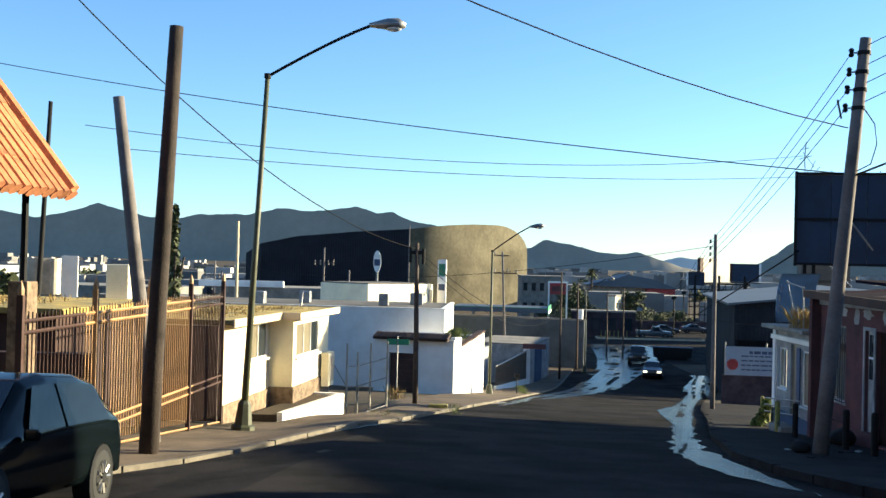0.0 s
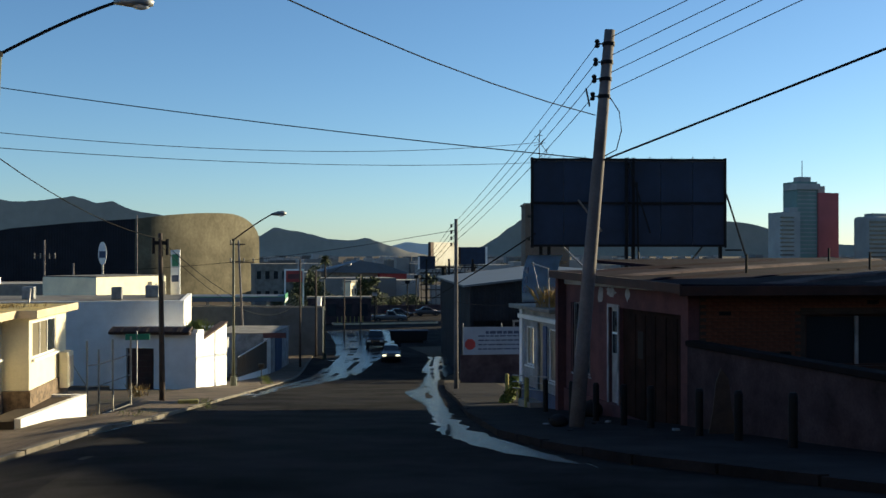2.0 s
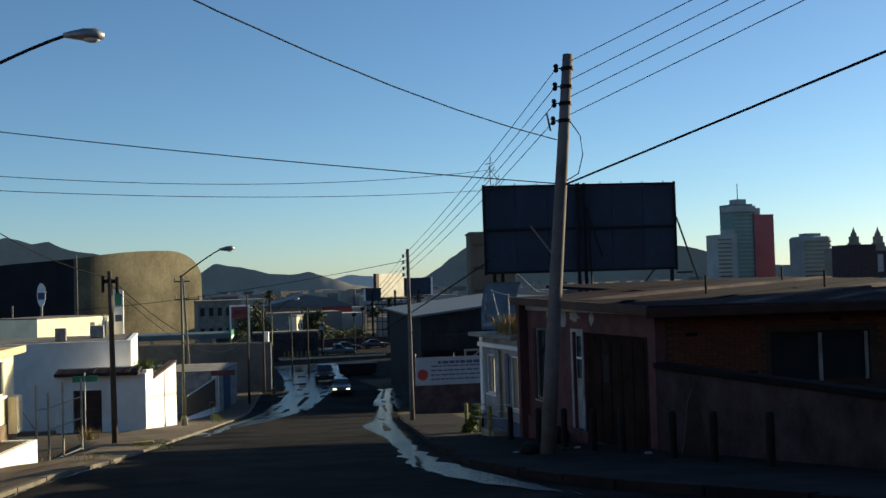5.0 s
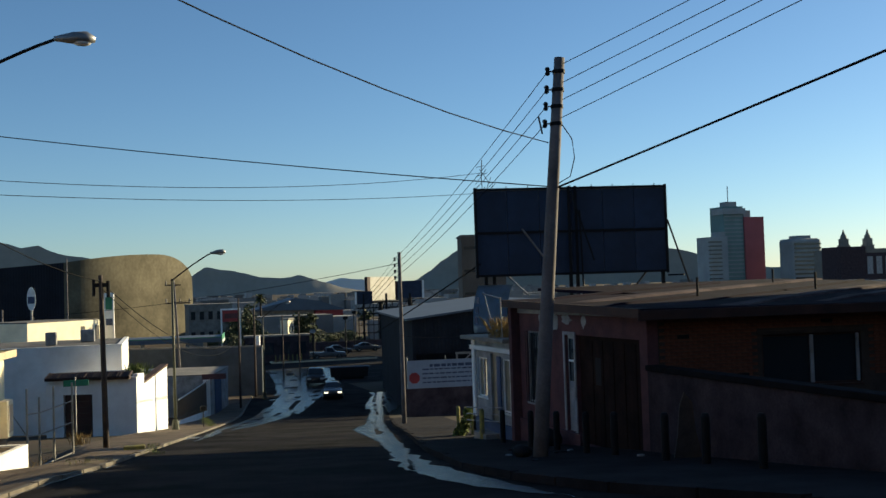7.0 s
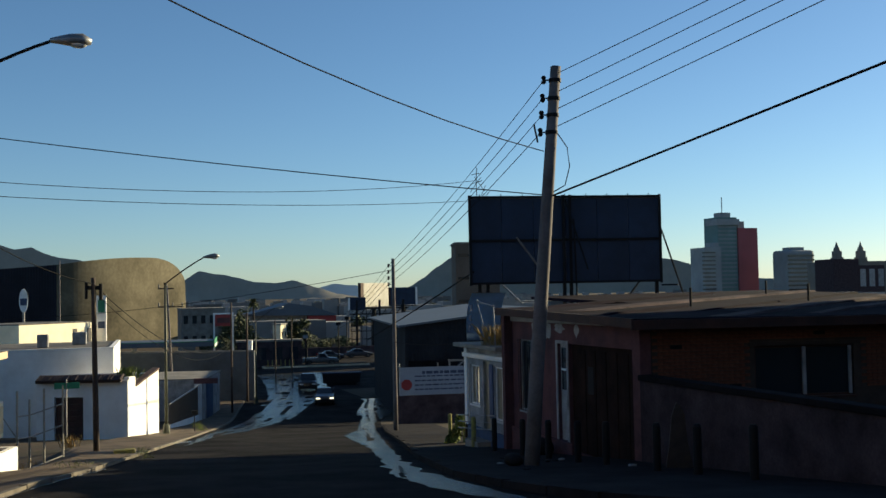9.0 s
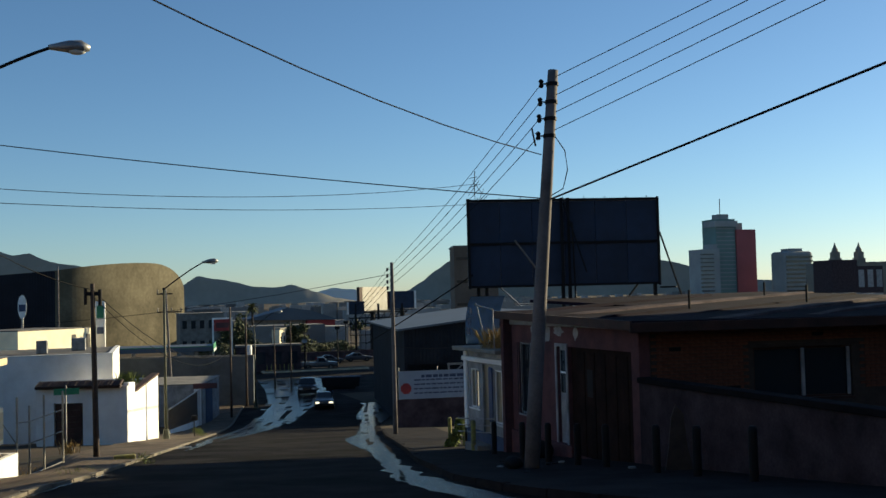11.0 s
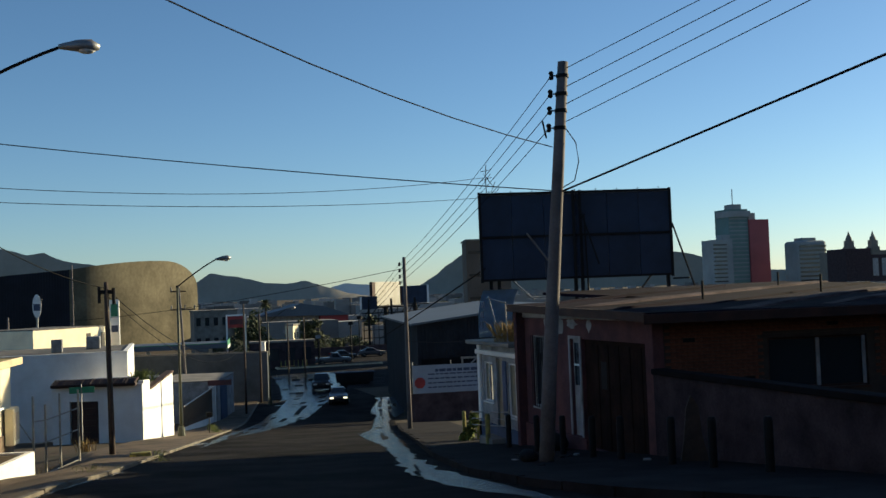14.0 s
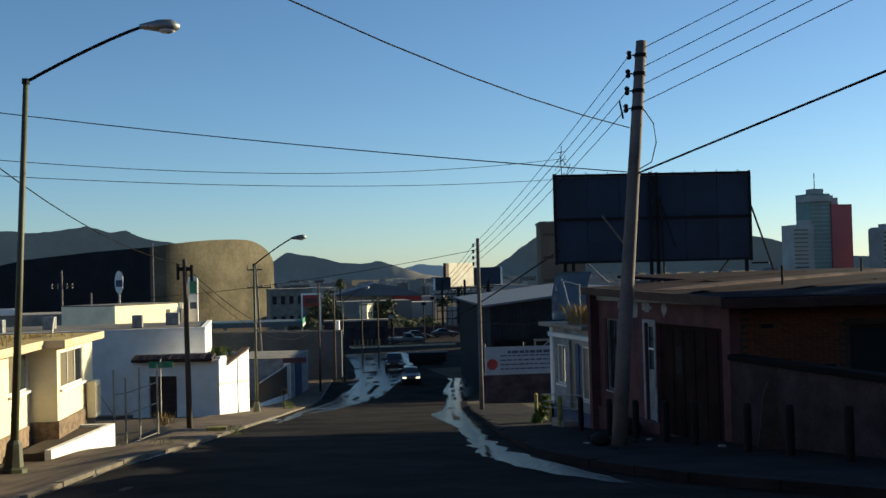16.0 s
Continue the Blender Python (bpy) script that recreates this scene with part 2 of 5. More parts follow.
    full = {(i, j) for i in range(ny) for j in range(nz)
            if not any(h[0] <= ys_[i] and h[1] >= ys_[i + 1] and h[2] <= zs_[j] and h[3] >= zs_[j + 1] for h in holes)}
    made = {}
    def at(k, i, j):
        if (k, i, j) not in made:
            made[k, i, j] = bm.verts.new((x - thick * k, ys_[i], zs_[j]))
        return made[k, i, j]
    for i, j in full:
        bm.faces.new((at(0, i, j), at(0, i + 1, j), at(0, i + 1, j + 1), at(0, i, j + 1)))
        bm.faces.new((at(1, i, j), at(1, i, j + 1), at(1, i + 1, j + 1), at(1, i + 1, j)))
        for (di, dj), (p, q) in (((-1, 0), ((i, j), (i, j + 1))), ((1, 0), ((i + 1, j + 1), (i + 1, j))), ((0, -1), ((i + 1, j), (i, j))), ((0, 1), ((i, j + 1), (i + 1, j + 1)))):
            if (i + di, j + dj) not in full:
                bm.faces.new((at(0, *p), at(0, *q), at(1, *q), at(1, *p)))
    bmesh.ops.recalc_face_normals(bm, faces=bm.faces[:])
    return bm


def flip(bm, x0):
    """The mesh, mirrored at the plane x = x0."""
    for v in bm.verts:
        v.co.x = 2 * x0 - v.co.x
    bmesh.ops.reverse_faces(bm, faces=bm.faces[:])
    return bm


def part(name, bm, material, parent=None, label="", smooth=False):
    me = bpy.data.meshes.new(name)
    bm.to_mesh(me)
    bm.free()
    me.materials.append(material)
    if smooth:
        for f in me.polygons:
            f.use_smooth = True
    ob = new(name, me)
    ob.parent = parent
    if label:
        ob["label"] = label
    return ob


def twin(ob, x, y, z, rz=0.0):
    """A second piece on the same mesh, moved."""
    o = bpy.data.objects.new(ob.name, ob.data)
    scene.collection.objects.link(o)
    o.parent = ob.parent
    o.matrix_basis = pose(x, y, z, 0, 0, rz)
    return o


def thing(name, m, label, category, group="", kind=""):
    ob = new(name)
    ob.empty_display_size = 0.2
    ob.matrix_world = m
    return tagged(ob, label, category, group, kind)


def single(name, bm, material, label, category, group="", kind="", smooth=False, m=None):
    ob = part(name, bm, material, smooth=smooth)
    if m is not None:
        ob.matrix_world = m
    return tagged(ob, label, category, group, kind)


# ---- the ground ----
def ground_z(x, y):
    zz = 0.15 - 0.03 * max(-25, min(30, x)) - 0.0957 * max(-40, min(400, y)) + 8.3
    dip = 0.58 * math.exp(-((y - 37.0) / 5.5) ** 2) * min(1.0, max(0.0, (-1.6 - x) / 1.6))
    a, b = min(1.0, max(0.0, (-1.8 - x) / 2.6)), min(1.0, max(0.0, (34 - y) / 8))
    dip += 0.3 * a * a * (3 - 2 * a) * b * b * (3 - 2 * b)      # the near gutter lies lower
    return -8.3 + 0.5 * (zz + math.sqrt(zz * zz + 0.6)) - dip


def left_kerb(y):
    return float(np.interp(y, [-30, 12, 14.4, 16.9, 19.0, 22.0, 26.7, 33.1, 41.6, 58.3, 94.2, 112], [-11.5, -5.1, -4.6, -3.75, -3.1, -2.3, -1.1, 0.0, 1.5, 4.4, 10.7, 14.0]))


def right_kerb(y):
    return float(np.interp(y, [-30, 0, 8, 14, 17.1, 20, 26.1, 36.8, 50, 68, 95], [16, 10, 8, 5.8, 5.45, 5.6, 6.7, 9.2, 12.1, 16.6, 23.5]))


def sheet(left, right, y0, y1, step, lift, cols=6, wiggle=0.0):
    bm = bmesh.new()
    last, y = None, y0
    while y <= y1 + 1e-6:
        a, b = left(y), right(y)
        now = []
        for k in range(cols + 1):
            x = a + (b - a) * k / cols
            now.append(bm.verts.new((x, y, ground_z(x, y) + lift + wiggle * noise.noise((x * 0.4, y * 0.4, 3)))))
        if last:
            for k in range(cols):
                bm.faces.new((last[k], last[k + 1], now[k + 1], now[k]))
        last = now
        y += step
    return bm


bm = bmesh.new()
ys = [-300, -120, -60, -40, -30, -20] + list(range(-16, 150, 2)) + [160, 200, 260, 400, 700, 1200, 2500, 4800]
xs = [-4500, -2000, -800, -300, -120, -60, -40] + list(range(-28, 61, 2)) + [80, 120, 300, 800, 2000, 4500]
grid = [[bm.verts.new((x, y, ground_z(x, y) - (0.02 if y < 150 else 0.3))) for x in xs] for y in ys]
for i in range(len(ys) - 1):
    for j in range(len(xs) - 1):
        bm.faces.new((grid[i][j], grid[i][j + 1], grid[i + 1][j + 1], grid[i + 1][j]))
tagged(part("ground", bm, DIRT), "bare brown earth of the sloping town", "ground", kind="structure")

road = tagged(part("road", sheet(left_kerb, right_kerb, -28, 112, 2.0, 0.02, 8, 0.015), ASPHALT), "worn dark asphalt street running downhill, patched", "road", kind="structure")
tagged(part("road", sheet(lambda y: -90.0, lambda y: 140.0, 112, 176, 4.0, 0.02, 20), ASPHALT), "asphalt cross street at the foot of the hill", "road", kind="structure")


def kerb_line(edge, side, y0, y1, height=0.15):
    bm = bmesh.new()
    y, n = y0, 0
    while y < y1:
        a, b, lift = edge(y), edge(y + 1.45), height + random.uniform(-0.02, 0.02)
        v = []
        for yy, x in ((y, a), (y + 1.45, b)):
            for dx in (0, side * 0.16):
                for dz in (-0.1, lift - abs(dx) * 0.02):
                    v.append(bm.verts.new((x + dx, yy, ground_z(x, yy) + dz)))
        for f in ((0, 1, 3, 2), (4, 6, 7, 5), (0, 4, 5, 1), (2, 3, 7, 6), (1, 5, 7, 3), (0, 2, 6, 4)):
            bm.faces.new([v[i] for i in f])
        y += 1.5
    bmesh.ops.recalc_face_normals(bm, faces=bm.faces[:])
    return bm


tagged(part("driveway", sheet(lambda y: left_kerb(y) - 3.4, left_kerb, -28, 13, 1.0, 0.012, 3, 0.01), SANDY), "dusty driveway level with the street", "pavement", kind="structure")
tagged(part("pavement_left", sheet(lambda y: left_kerb(y) - 3.4, lambda y: left_kerb(y) - 0.15, 13, 104, 1.0, 0.095, 6, 0.03), SANDY), "cracked concrete pavement with dust", "pavement", kind="structure")
tagged(part("pavement_right", sheet(lambda y: right_kerb(y) + 0.16, lambda y: right_kerb(y) + (5.0 if y < 30 else 3.2), -28, 62, 2.0, 0.135, 3, 0.03), SHADE_PAVING), "shaded concrete pavement beside the houses", "pavement", kind="structure")
tagged(part("kerb_left", kerb_line(left_kerb, -1, 13, 103, 0.1), KERB), "pale concrete kerb stones", "kerb", kind="structure")
# right kerb takes the shade-darkened concrete as well
tagged(part("kerb_right", kerb_line(right_kerb, 1, -28, 62), SHADE_PAVING), "pale concrete kerb stones", "kerb", kind="structure")

ramp = bmesh.new()
prev = None
for k in range(7):
    x = left_kerb(13) - 3.4 + 3.42 * k / 6
    now = [ramp.verts.new((x, 12.2, ground_z(x, 12.2) + 0.0)), ramp.verts.new((x, 13.01, ground_z(x, 13.0) + 0.1))]
    if prev:
        ramp.faces.new((prev[0], now[0], now[1], prev[1]))
    prev = now
tagged(part("pavement_ramp", ramp, SANDY), "dusty ramp from the driveway up to the pavement", "pavement", kind="structure")

# water that runs along the right gutter and spreads over the crossing
WATER = bpy.data.materials.new("running_water")
WATER.use_nodes = True
wp = WATER.node_tree.nodes["Principled BSDF"]
wp.inputs["Base Color"].default_value, wp.inputs["Roughness"].default_value = (0.05, 0.055, 0.06, 1), 0.09
wn, wb = WATER.node_tree.nodes.new("ShaderNodeTexNoise"), WATER.node_tree.nodes.new("ShaderNodeBump")
wc = WATER.node_tree.nodes.new("ShaderNodeTexCoord")
WATER.node_tree.links.new(wc.outputs["Object"], wn.inputs["Vector"])
wn.inputs["Scale"].default_value, wn.inputs["Detail"].default_value, wn.inputs["Roughness"].default_value = 2.2, 8.0, 0.7
wb.inputs["Strength"].default_value, wb.inputs["Distance"].default_value = 0.8, 0.05
foam = WATER.node_tree.nodes.new("ShaderNodeValToRGB")
foam.color_ramp.elements[0].position, foam.color_ramp.elements[1].position = 0.4, 0.62
foam.color_ramp.elements[0].color, foam.color_ramp.elements[1].color = (0.02, 0.026, 0.034, 1), (0.065, 0.08, 0.1, 1)
WATER.node_tree.links.new(wn.outputs["Fac"], foam.inputs["Fac"])
WATER.node_tree.links.new(foam.outputs["Color"], wp.inputs["Base Color"])
WATER.node_tree.links.new(wn.outputs["Fac"], wb.inputs["Height"])
WATER.node_tree.links.new(wb.outputs["Normal"], wp.inputs["Normal"])


def stream(ya, left_pts, right_pts, seed):
    yl, xl = zip(*left_pts)
    yr, xr = zip(*right_pts)
    def edge(yy, ys_, xs_, k):
        return float(np.interp(yy, ys_, xs_)) + (0.3 * noise.noise((yy * 0.9, k, seed)) + 0.13 * noise.noise((yy * 2.3, k, seed))) * min(1.0, 0.4 + yy * 0.012)
    bm = sheet(lambda yy: edge(yy, yl, xl, 1.0), lambda yy: max(edge(yy, yr, xr, 5.0), edge(yy, yl, xl, 1.0) + 0.05), ya[0], ya[1], 0.2, 0.032, 9)
    gaps = []
    for f in bm.faces:
        c = f.calc_center_median()
        if noise.fractal((2.4 * (c.x - 0.23 * c.y), c.y * 0.08, seed), 1.0, 2.0, 3) > (0.3 if c.y > 50 else 0.5):
            gaps.append(f)
    bmesh.ops.delete(bm, geom=gaps, context="FACES")
    return bm


right_water = stream((13.5, 100), [(13.5, 5.0), (15.9, 4.6), (17.9, 4.4), (21.5, 4.75), (26.4, 5.8), (33, 7.2), (36, 7.75), (40, 8.3), (47.2, 9.5), (56, 12.2), (78, 17.6), (88, 19.7), (98, 22.8)],
                     [(13.5, 5.05), (16.3, 5.2), (18.5, 5.3), (21.9, 5.55), (26.6, 6.4), (33.3, 7.9), (44.3, 10.4), (56, 13.2), (71.3, 16.95), (78, 19.0), (84, 21.4), (92, 24.0), (100, 24.6)], 2.0)
tagged(part("water", right_water, WATER), "shallow bright water running along the gutter", "water", kind="structure")
left_water = stream((41.5, 138), [(41.5, 2.1), (56.4, 4.4), (77.9, 8.7), (95.3, 12.6), (105.7, 15.0), (120, 16.9), (138, 18.5)],
                    [(41.5, 2.2), (54, 4.75), (59.4, 6.6), (70, 9.2), (82.3, 12.9), (98, 17.75), (109, 22.2), (123, 25.3), (138, 28.3)], 7.0)
tagged(part("water", left_water, WATER), "wide sheet of water spreading over the crossing", "water", kind="structure")
left_gutter = stream((17.0, 27.5), [(17, left_kerb(17) + 0.2), (19, left_kerb(19) + 0.12), (22, left_kerb(22) + 0.12), (27.5, left_kerb(27.5) + 0.1)],
                     [(17, left_kerb(17) + 0.22), (19, left_kerb(19) + 0.2), (22, left_kerb(22) + 0.16), (27.5, left_kerb(27.5) + 0.15)], 9.0)
tagged(part("water", left_gutter, WATER), "thin trickle of water in the gutter", "water", kind="structure")
puddle = stream((43.5, 47.5), [(43.5, 1.9), (45, 1.6), (47.5, 2.1)], [(43.5, 2.0), (45.4, 3.0), (47.5, 2.3)], 4.0)
tagged(part("water", puddle, WATER), "small puddle by the kerb", "water", kind="structure")


# added out of view: boxes and a wall that block sky light and sun
for x, w, y0, y1, top in ((-26, 17, -30, 4.0, 9.5), (12, 20, -30, -3.0, 9.5), (25, 14, -2.99, 18.5, 9.5), (25, 14, 18.51, 26.5, 5.8)):
    single("closing_wall", box(x, x + w, y0, y1, -4, top), CONCRETE, "plain building behind the viewpoint", "wall", kind="structure")
single("closing_wall", box(-60, 60, -38, -36, 0, 16), CONCRETE, "plain wall closing the street uphill", "wall", kind="structure")


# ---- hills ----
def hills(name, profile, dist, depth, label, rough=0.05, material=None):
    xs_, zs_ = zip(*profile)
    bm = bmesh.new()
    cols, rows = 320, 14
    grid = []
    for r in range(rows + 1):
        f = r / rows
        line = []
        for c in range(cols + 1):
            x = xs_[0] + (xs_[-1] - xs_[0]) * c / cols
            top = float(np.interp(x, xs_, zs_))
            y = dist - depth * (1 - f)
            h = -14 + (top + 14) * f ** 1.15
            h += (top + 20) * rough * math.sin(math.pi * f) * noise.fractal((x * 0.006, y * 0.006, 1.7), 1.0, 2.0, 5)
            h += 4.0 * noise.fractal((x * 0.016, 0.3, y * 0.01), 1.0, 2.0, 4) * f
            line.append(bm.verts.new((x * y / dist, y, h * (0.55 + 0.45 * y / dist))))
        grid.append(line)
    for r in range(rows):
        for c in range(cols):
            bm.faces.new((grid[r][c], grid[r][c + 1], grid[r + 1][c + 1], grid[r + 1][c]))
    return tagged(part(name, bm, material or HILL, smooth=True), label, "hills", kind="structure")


# only 40 m deep, so the faces stand upright and miss the sun
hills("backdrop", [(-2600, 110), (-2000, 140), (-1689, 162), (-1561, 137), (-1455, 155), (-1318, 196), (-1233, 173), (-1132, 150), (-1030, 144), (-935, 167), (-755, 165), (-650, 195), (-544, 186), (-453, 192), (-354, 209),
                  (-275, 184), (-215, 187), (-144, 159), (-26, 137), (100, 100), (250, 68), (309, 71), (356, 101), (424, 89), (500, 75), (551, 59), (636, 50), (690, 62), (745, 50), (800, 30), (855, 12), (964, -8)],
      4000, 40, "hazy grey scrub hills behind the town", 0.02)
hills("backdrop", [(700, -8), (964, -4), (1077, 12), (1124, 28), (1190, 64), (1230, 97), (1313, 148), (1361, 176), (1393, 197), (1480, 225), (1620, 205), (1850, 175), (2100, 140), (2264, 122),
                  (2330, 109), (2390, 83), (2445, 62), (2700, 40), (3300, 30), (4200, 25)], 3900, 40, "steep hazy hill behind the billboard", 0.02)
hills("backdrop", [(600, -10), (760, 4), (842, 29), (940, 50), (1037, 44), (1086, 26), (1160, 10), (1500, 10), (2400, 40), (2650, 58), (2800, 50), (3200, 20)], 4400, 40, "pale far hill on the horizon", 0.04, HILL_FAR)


# ---- poles, lamps and wires ----
def street_lamp(x, y, z, height, arm, rise, label, lean=0.0):
    t = thing("street_lamp", pose(x, y, z, 0, lean, 0), label, "street lamp", "street lamps")
    part("base", tube([(0, 0, -0.3), (0, 0, 0.12), (0, 0, 0.16), (0, 0, 0.62), (0, 0, 0.7)], [0.27, 0.27, 0.2, 0.15, 0.1], 8), LAMPPOST, t)
    part("pole", tube([(0, 0, 0.1), (0, 0, height * 0.5), (0, 0, height)], [0.085, 0.07, 0.055], 10), LAMPPOST, t, smooth=True)
    part("collar", tube([(0, 0, height - 0.06), (0, 0, height + 0.05)], 0.08, 10), BLACK, t)
    pts = [(arm * k / 8, 0, height - 0.02 + rise * (1 - (1 - k / 8) ** 1.2)) for k in range(8)]
    part("arm", tube(pts, 0.035, 8), BLACK, t, smooth=True)
    e = Vector(pts[-1])
    head = tube([e + Vector((-0.05, 0, 0)), e + Vector((0.1, 0, 0.02)), e + Vector((0.35, 0, 0.05)), e + Vector((0.6, 0, 0.07)), e + Vector((0.78, 0, 0.05))], [0.05, 0.08, 0.13, 0.14, 0.06], 10)
    h = part("lamp_head", head, STEEL, t, "grey cobra-head luminaire", smooth=True)
    lens = bmesh.new()
    bmesh.ops.create_uvsphere(lens, u_segments=12, v_segments=8, radius=0.13)
    lens.transform(Matrix.Translation(e + Vector((0.5, 0, -0.01))) @ Matrix.Diagonal((1.6, 0.85, 0.8, 1)))
    part("lens", lens, LENS, h, "clear glass bowl", smooth=True)
    return t


street_lamp(-4.58, 23.55, -2.18, 8.13, 2.62, 1.45, "olive street lamp with a long rising arm on a concrete foot", 2.5)
street_lamp(2.38, 57.46, -5.45, 7.95, 2.3, 1.5, "olive street lamp beside the white corner house")
street_lamp(13.0, 100, -8.2, 7.6, 2.1, 1.4, "distant street lamp beside the crossing")


def insulator(parent, x, y, z):
    p = part("insulator", tube([(x, y, z - 0.09), (x, y, z - 0.05), (x, y, z), (x, y, z + 0.05), (x, y, z + 0.09)], [0.03, 0.06, 0.035, 0.06, 0.03], 8), BLACK, parent)
    part("bracket", tube([(x, y, z), (x + 0.14, y, z)], 0.018, 6), STEEL, p)


def pole(x, y, z, top, r, material, label, lean=(0, 0), category="utility pole"):
    t = thing("utility_pole", pose(x, y, z), label, category, "utility poles")
    h = top - z
    pts = [(lean[0] * f, lean[1] * f, h * f) for f in (0, 0.25, 0.5, 0.75, 1)]
    pts[0] = (0, 0, -0.3)
    part("shaft", tube(pts, [r * (1 - 0.32 * f) for f in (0, 0.25, 0.5, 0.75, 1)], 12), material, t, smooth=True)
    return t


RP = (7.53, 20.74, -2.15)
rp = pole(*RP, 6.5, 0.165, CONCRETE_POLE, "leaning grey concrete utility pole carrying four wires", (0.8, 0))
for z in (6.2, 5.81, 5.45, 5.08):
    dx = 0.8 * (z - RP[2]) / 8.65
    insulator(rp, dx - 0.26, 0, z - RP[2])
    band = tube([(dx, 0, z - RP[2] - 0.04), (dx, 0, z - RP[2] + 0.04)], 0.135, 12)
    part("band", band, BLACK, rp)
part("drop_cable", tube([(0.75, -0.12, 7.2), (0.95, -0.15, 6.9), (1.0, -0.15, 6.5), (0.9, -0.12, 6.1), (0.62, -0.13, 5.95)], 0.012, 5), WIRE, rp)
part("rod", tube([(0.3, -0.1, 7.0), (0.16, -0.25, 7.35)], 0.02, 5), BLACK, rp)
p2 = pole(12.64, 49.94, -5.0, 3.44, 0.12, CONCRETE_POLE, "slim concrete utility pole beside the kerb")
for z in (3.1, 2.8, 2.5, 2.2):
    insulator(p2, -0.24, 0, z + 5.0)
dp = pole(-1.05, 37.26, -3.5, 2.45, 0.105, DARKWOOD, "dark wooden utility pole with a bracket top", (-0.08, 0))
part("bracket", box(-0.3, 0.12, -0.06, 0.06, 5.55, 5.68, 0.01), BLACK, dp)
part("cutout", tube([(0.16, 0, 5.2), (0.16, 0, 5.75)], 0.06, 8), BLACK, dp)
part("cutout", tube([(-0.3, 0, 5.25), (-0.3, 0, 5.8)], 0.05, 8), BLACK, dp)
part("footing", box(-0.35, 0.35, -0.35, 0.3, -0.3, 0.16, 0.04), CONCRETE, dp)
lp = pole(-4.84, 16.73, -1.5, 5.55, 0.17, WOODPOLE, "thick dark wooden pole in front of the fence", (0.28, 0))
pole(-5.35, 19.0, -1.7, 4.7, 0.155, CONCRETE_POLE, "cut-off grey concrete pole behind the wooden one", (-0.85, 0))
pole(9.6, 90.0, -7.5, 1.3, 0.1, DARKWOOD, "dark distant utility pole on the pavement")
pole(12.6, 103.0, -8.2, 0.2, 0.12, DARKWOOD, "dark distant utility pole on the pavement")
pole(18.3, 122, -8.3, -1.0, 0.1, DARKWOOD, "dark distant utility pole at the crossing")
pole(20.0, 121, -8.3, -0.6, 0.1, DARKWOOD, "dark distant utility pole at the crossing")
cp = pole(5.55, 100, ground_z(5.5, 100), 2.9, 0.13, CONCRETE_POLE, "pale concrete pole with two crossarms before the long wall", (-0.5, 0))
for dz in (0.35, 2.0):
    part("crossarm", box(-1.3, 0.9 if dz > 1 else 0.1, -0.05, 0.05, 11.1 - dz, 11.22 - dz), DARKWOOD, cp)
for x, dz in ((-1.2, 0.35), (-0.5, 0.35), (-1.2, 2.0), (0.0, 2.0), (0.85, 2.0)):
    part("insulator", tube([(x, 0, 11.2 - dz), (x, 0, 11.55 - dz)], 0.07, 6), CONCRETE, cp)
for x, y, top in ((-14.1, 120, 3.2), (-10.3, 110, 0.8), (-23.5, 110, 0.4), (-26.0, 118, 1.5)):
    q = pole(x, y, ground_z(x, y), top, 0.13, CONCRETE_POLE, "pale distant concrete utility pole")
    part("crossarm", box(-1.2, 1.2, -0.05, 0.05, top - ground_z(x, y) - 1.7, top - ground_z(x, y) - 1.58), DARKWOOD, q)
    for k in (-1.0, -0.4, 0.5, 1.05):
        part("insulator", tube([(k, 0, top - ground_z(x, y) - 1.95), (k, 0, top - ground_z(x, y) - 1.4)], 0.07, 6), CONCRETE, q)
pole(-5.65, 150, ground_z(-5.6, 150), 7.0, 0.12, CONCRETE_POLE, "tall pale mast before the arena")
pole(-16.8, 84, ground_z(-16.8, 84), 4.7, 0.16, CREAM_TRIM, "pale concrete pole standing among the back yards")
pole(-7.0, 47.5, ground_z(-7, 47), 0.3, 0.06, GALV, "thin leaning mast pipe beside the cream house", (0.45, 0))
pole(-9.6, 24.0, -1.8, 5.3, 0.07, BLACK, "thin dark metal mast with a bent tip", (0.25, 0))
pole(-6.6, 13.5, -1, 5.2, 0.03, STEEL, "thin metal aerial mast on the porch roof")


def wire(a, b, sag, r, label):
    a, b = Vector(a), Vector(b)
    pts = []
    for k in range(17):
        f = k / 16
        p = a.lerp(b, f)
        p.z -= sag * 4 * f * (1 - f)
        pts.append(p)
    return single("wire", tube(pts, r, 5, cap=False), WIRE, label, "wire", "overhead wires")


for k, (z, far) in enumerate(((6.2, (14.86, -10.43, 9.55)), (5.81, (13.94, -10.6, 9.2)), (5.45, (13.17, -10.73, 8.81)), (5.08, (12.48, -10.83, 8.43)))):
    near = (8.05 - 0.03 * k, 20.74, z)
    wire((8.33, 20.7, z + 0.14), far, 0.02, 0.009, "thin power wire rising over the houses")
    wire(near, (12.4, 49.94, 3.1 - 0.3 * k), 0.2, 0.009, "thin power wire between two poles")
    wire((12.4, 49.94, 3.1 - 0.3 * k), (21.5, 105, -0.8 - 0.3 * k), 0.4, 0.009, "thin power wire between two poles")
wire((8.15, 20.7, 3.72), (11.26, -10.95, 7.15), 0.02, 0.022, "thick black service cable rising over the houses")
wire((7.95, 20.74, 3.75), (-17.1, 31.9, 8.1), 0.3, 0.012, "long black cable crossing the street")
wire((14.4, 42.9, 6.5), (-10.6, 30, 5.5), 0.72, 0.011, "long black cable crossing the street")
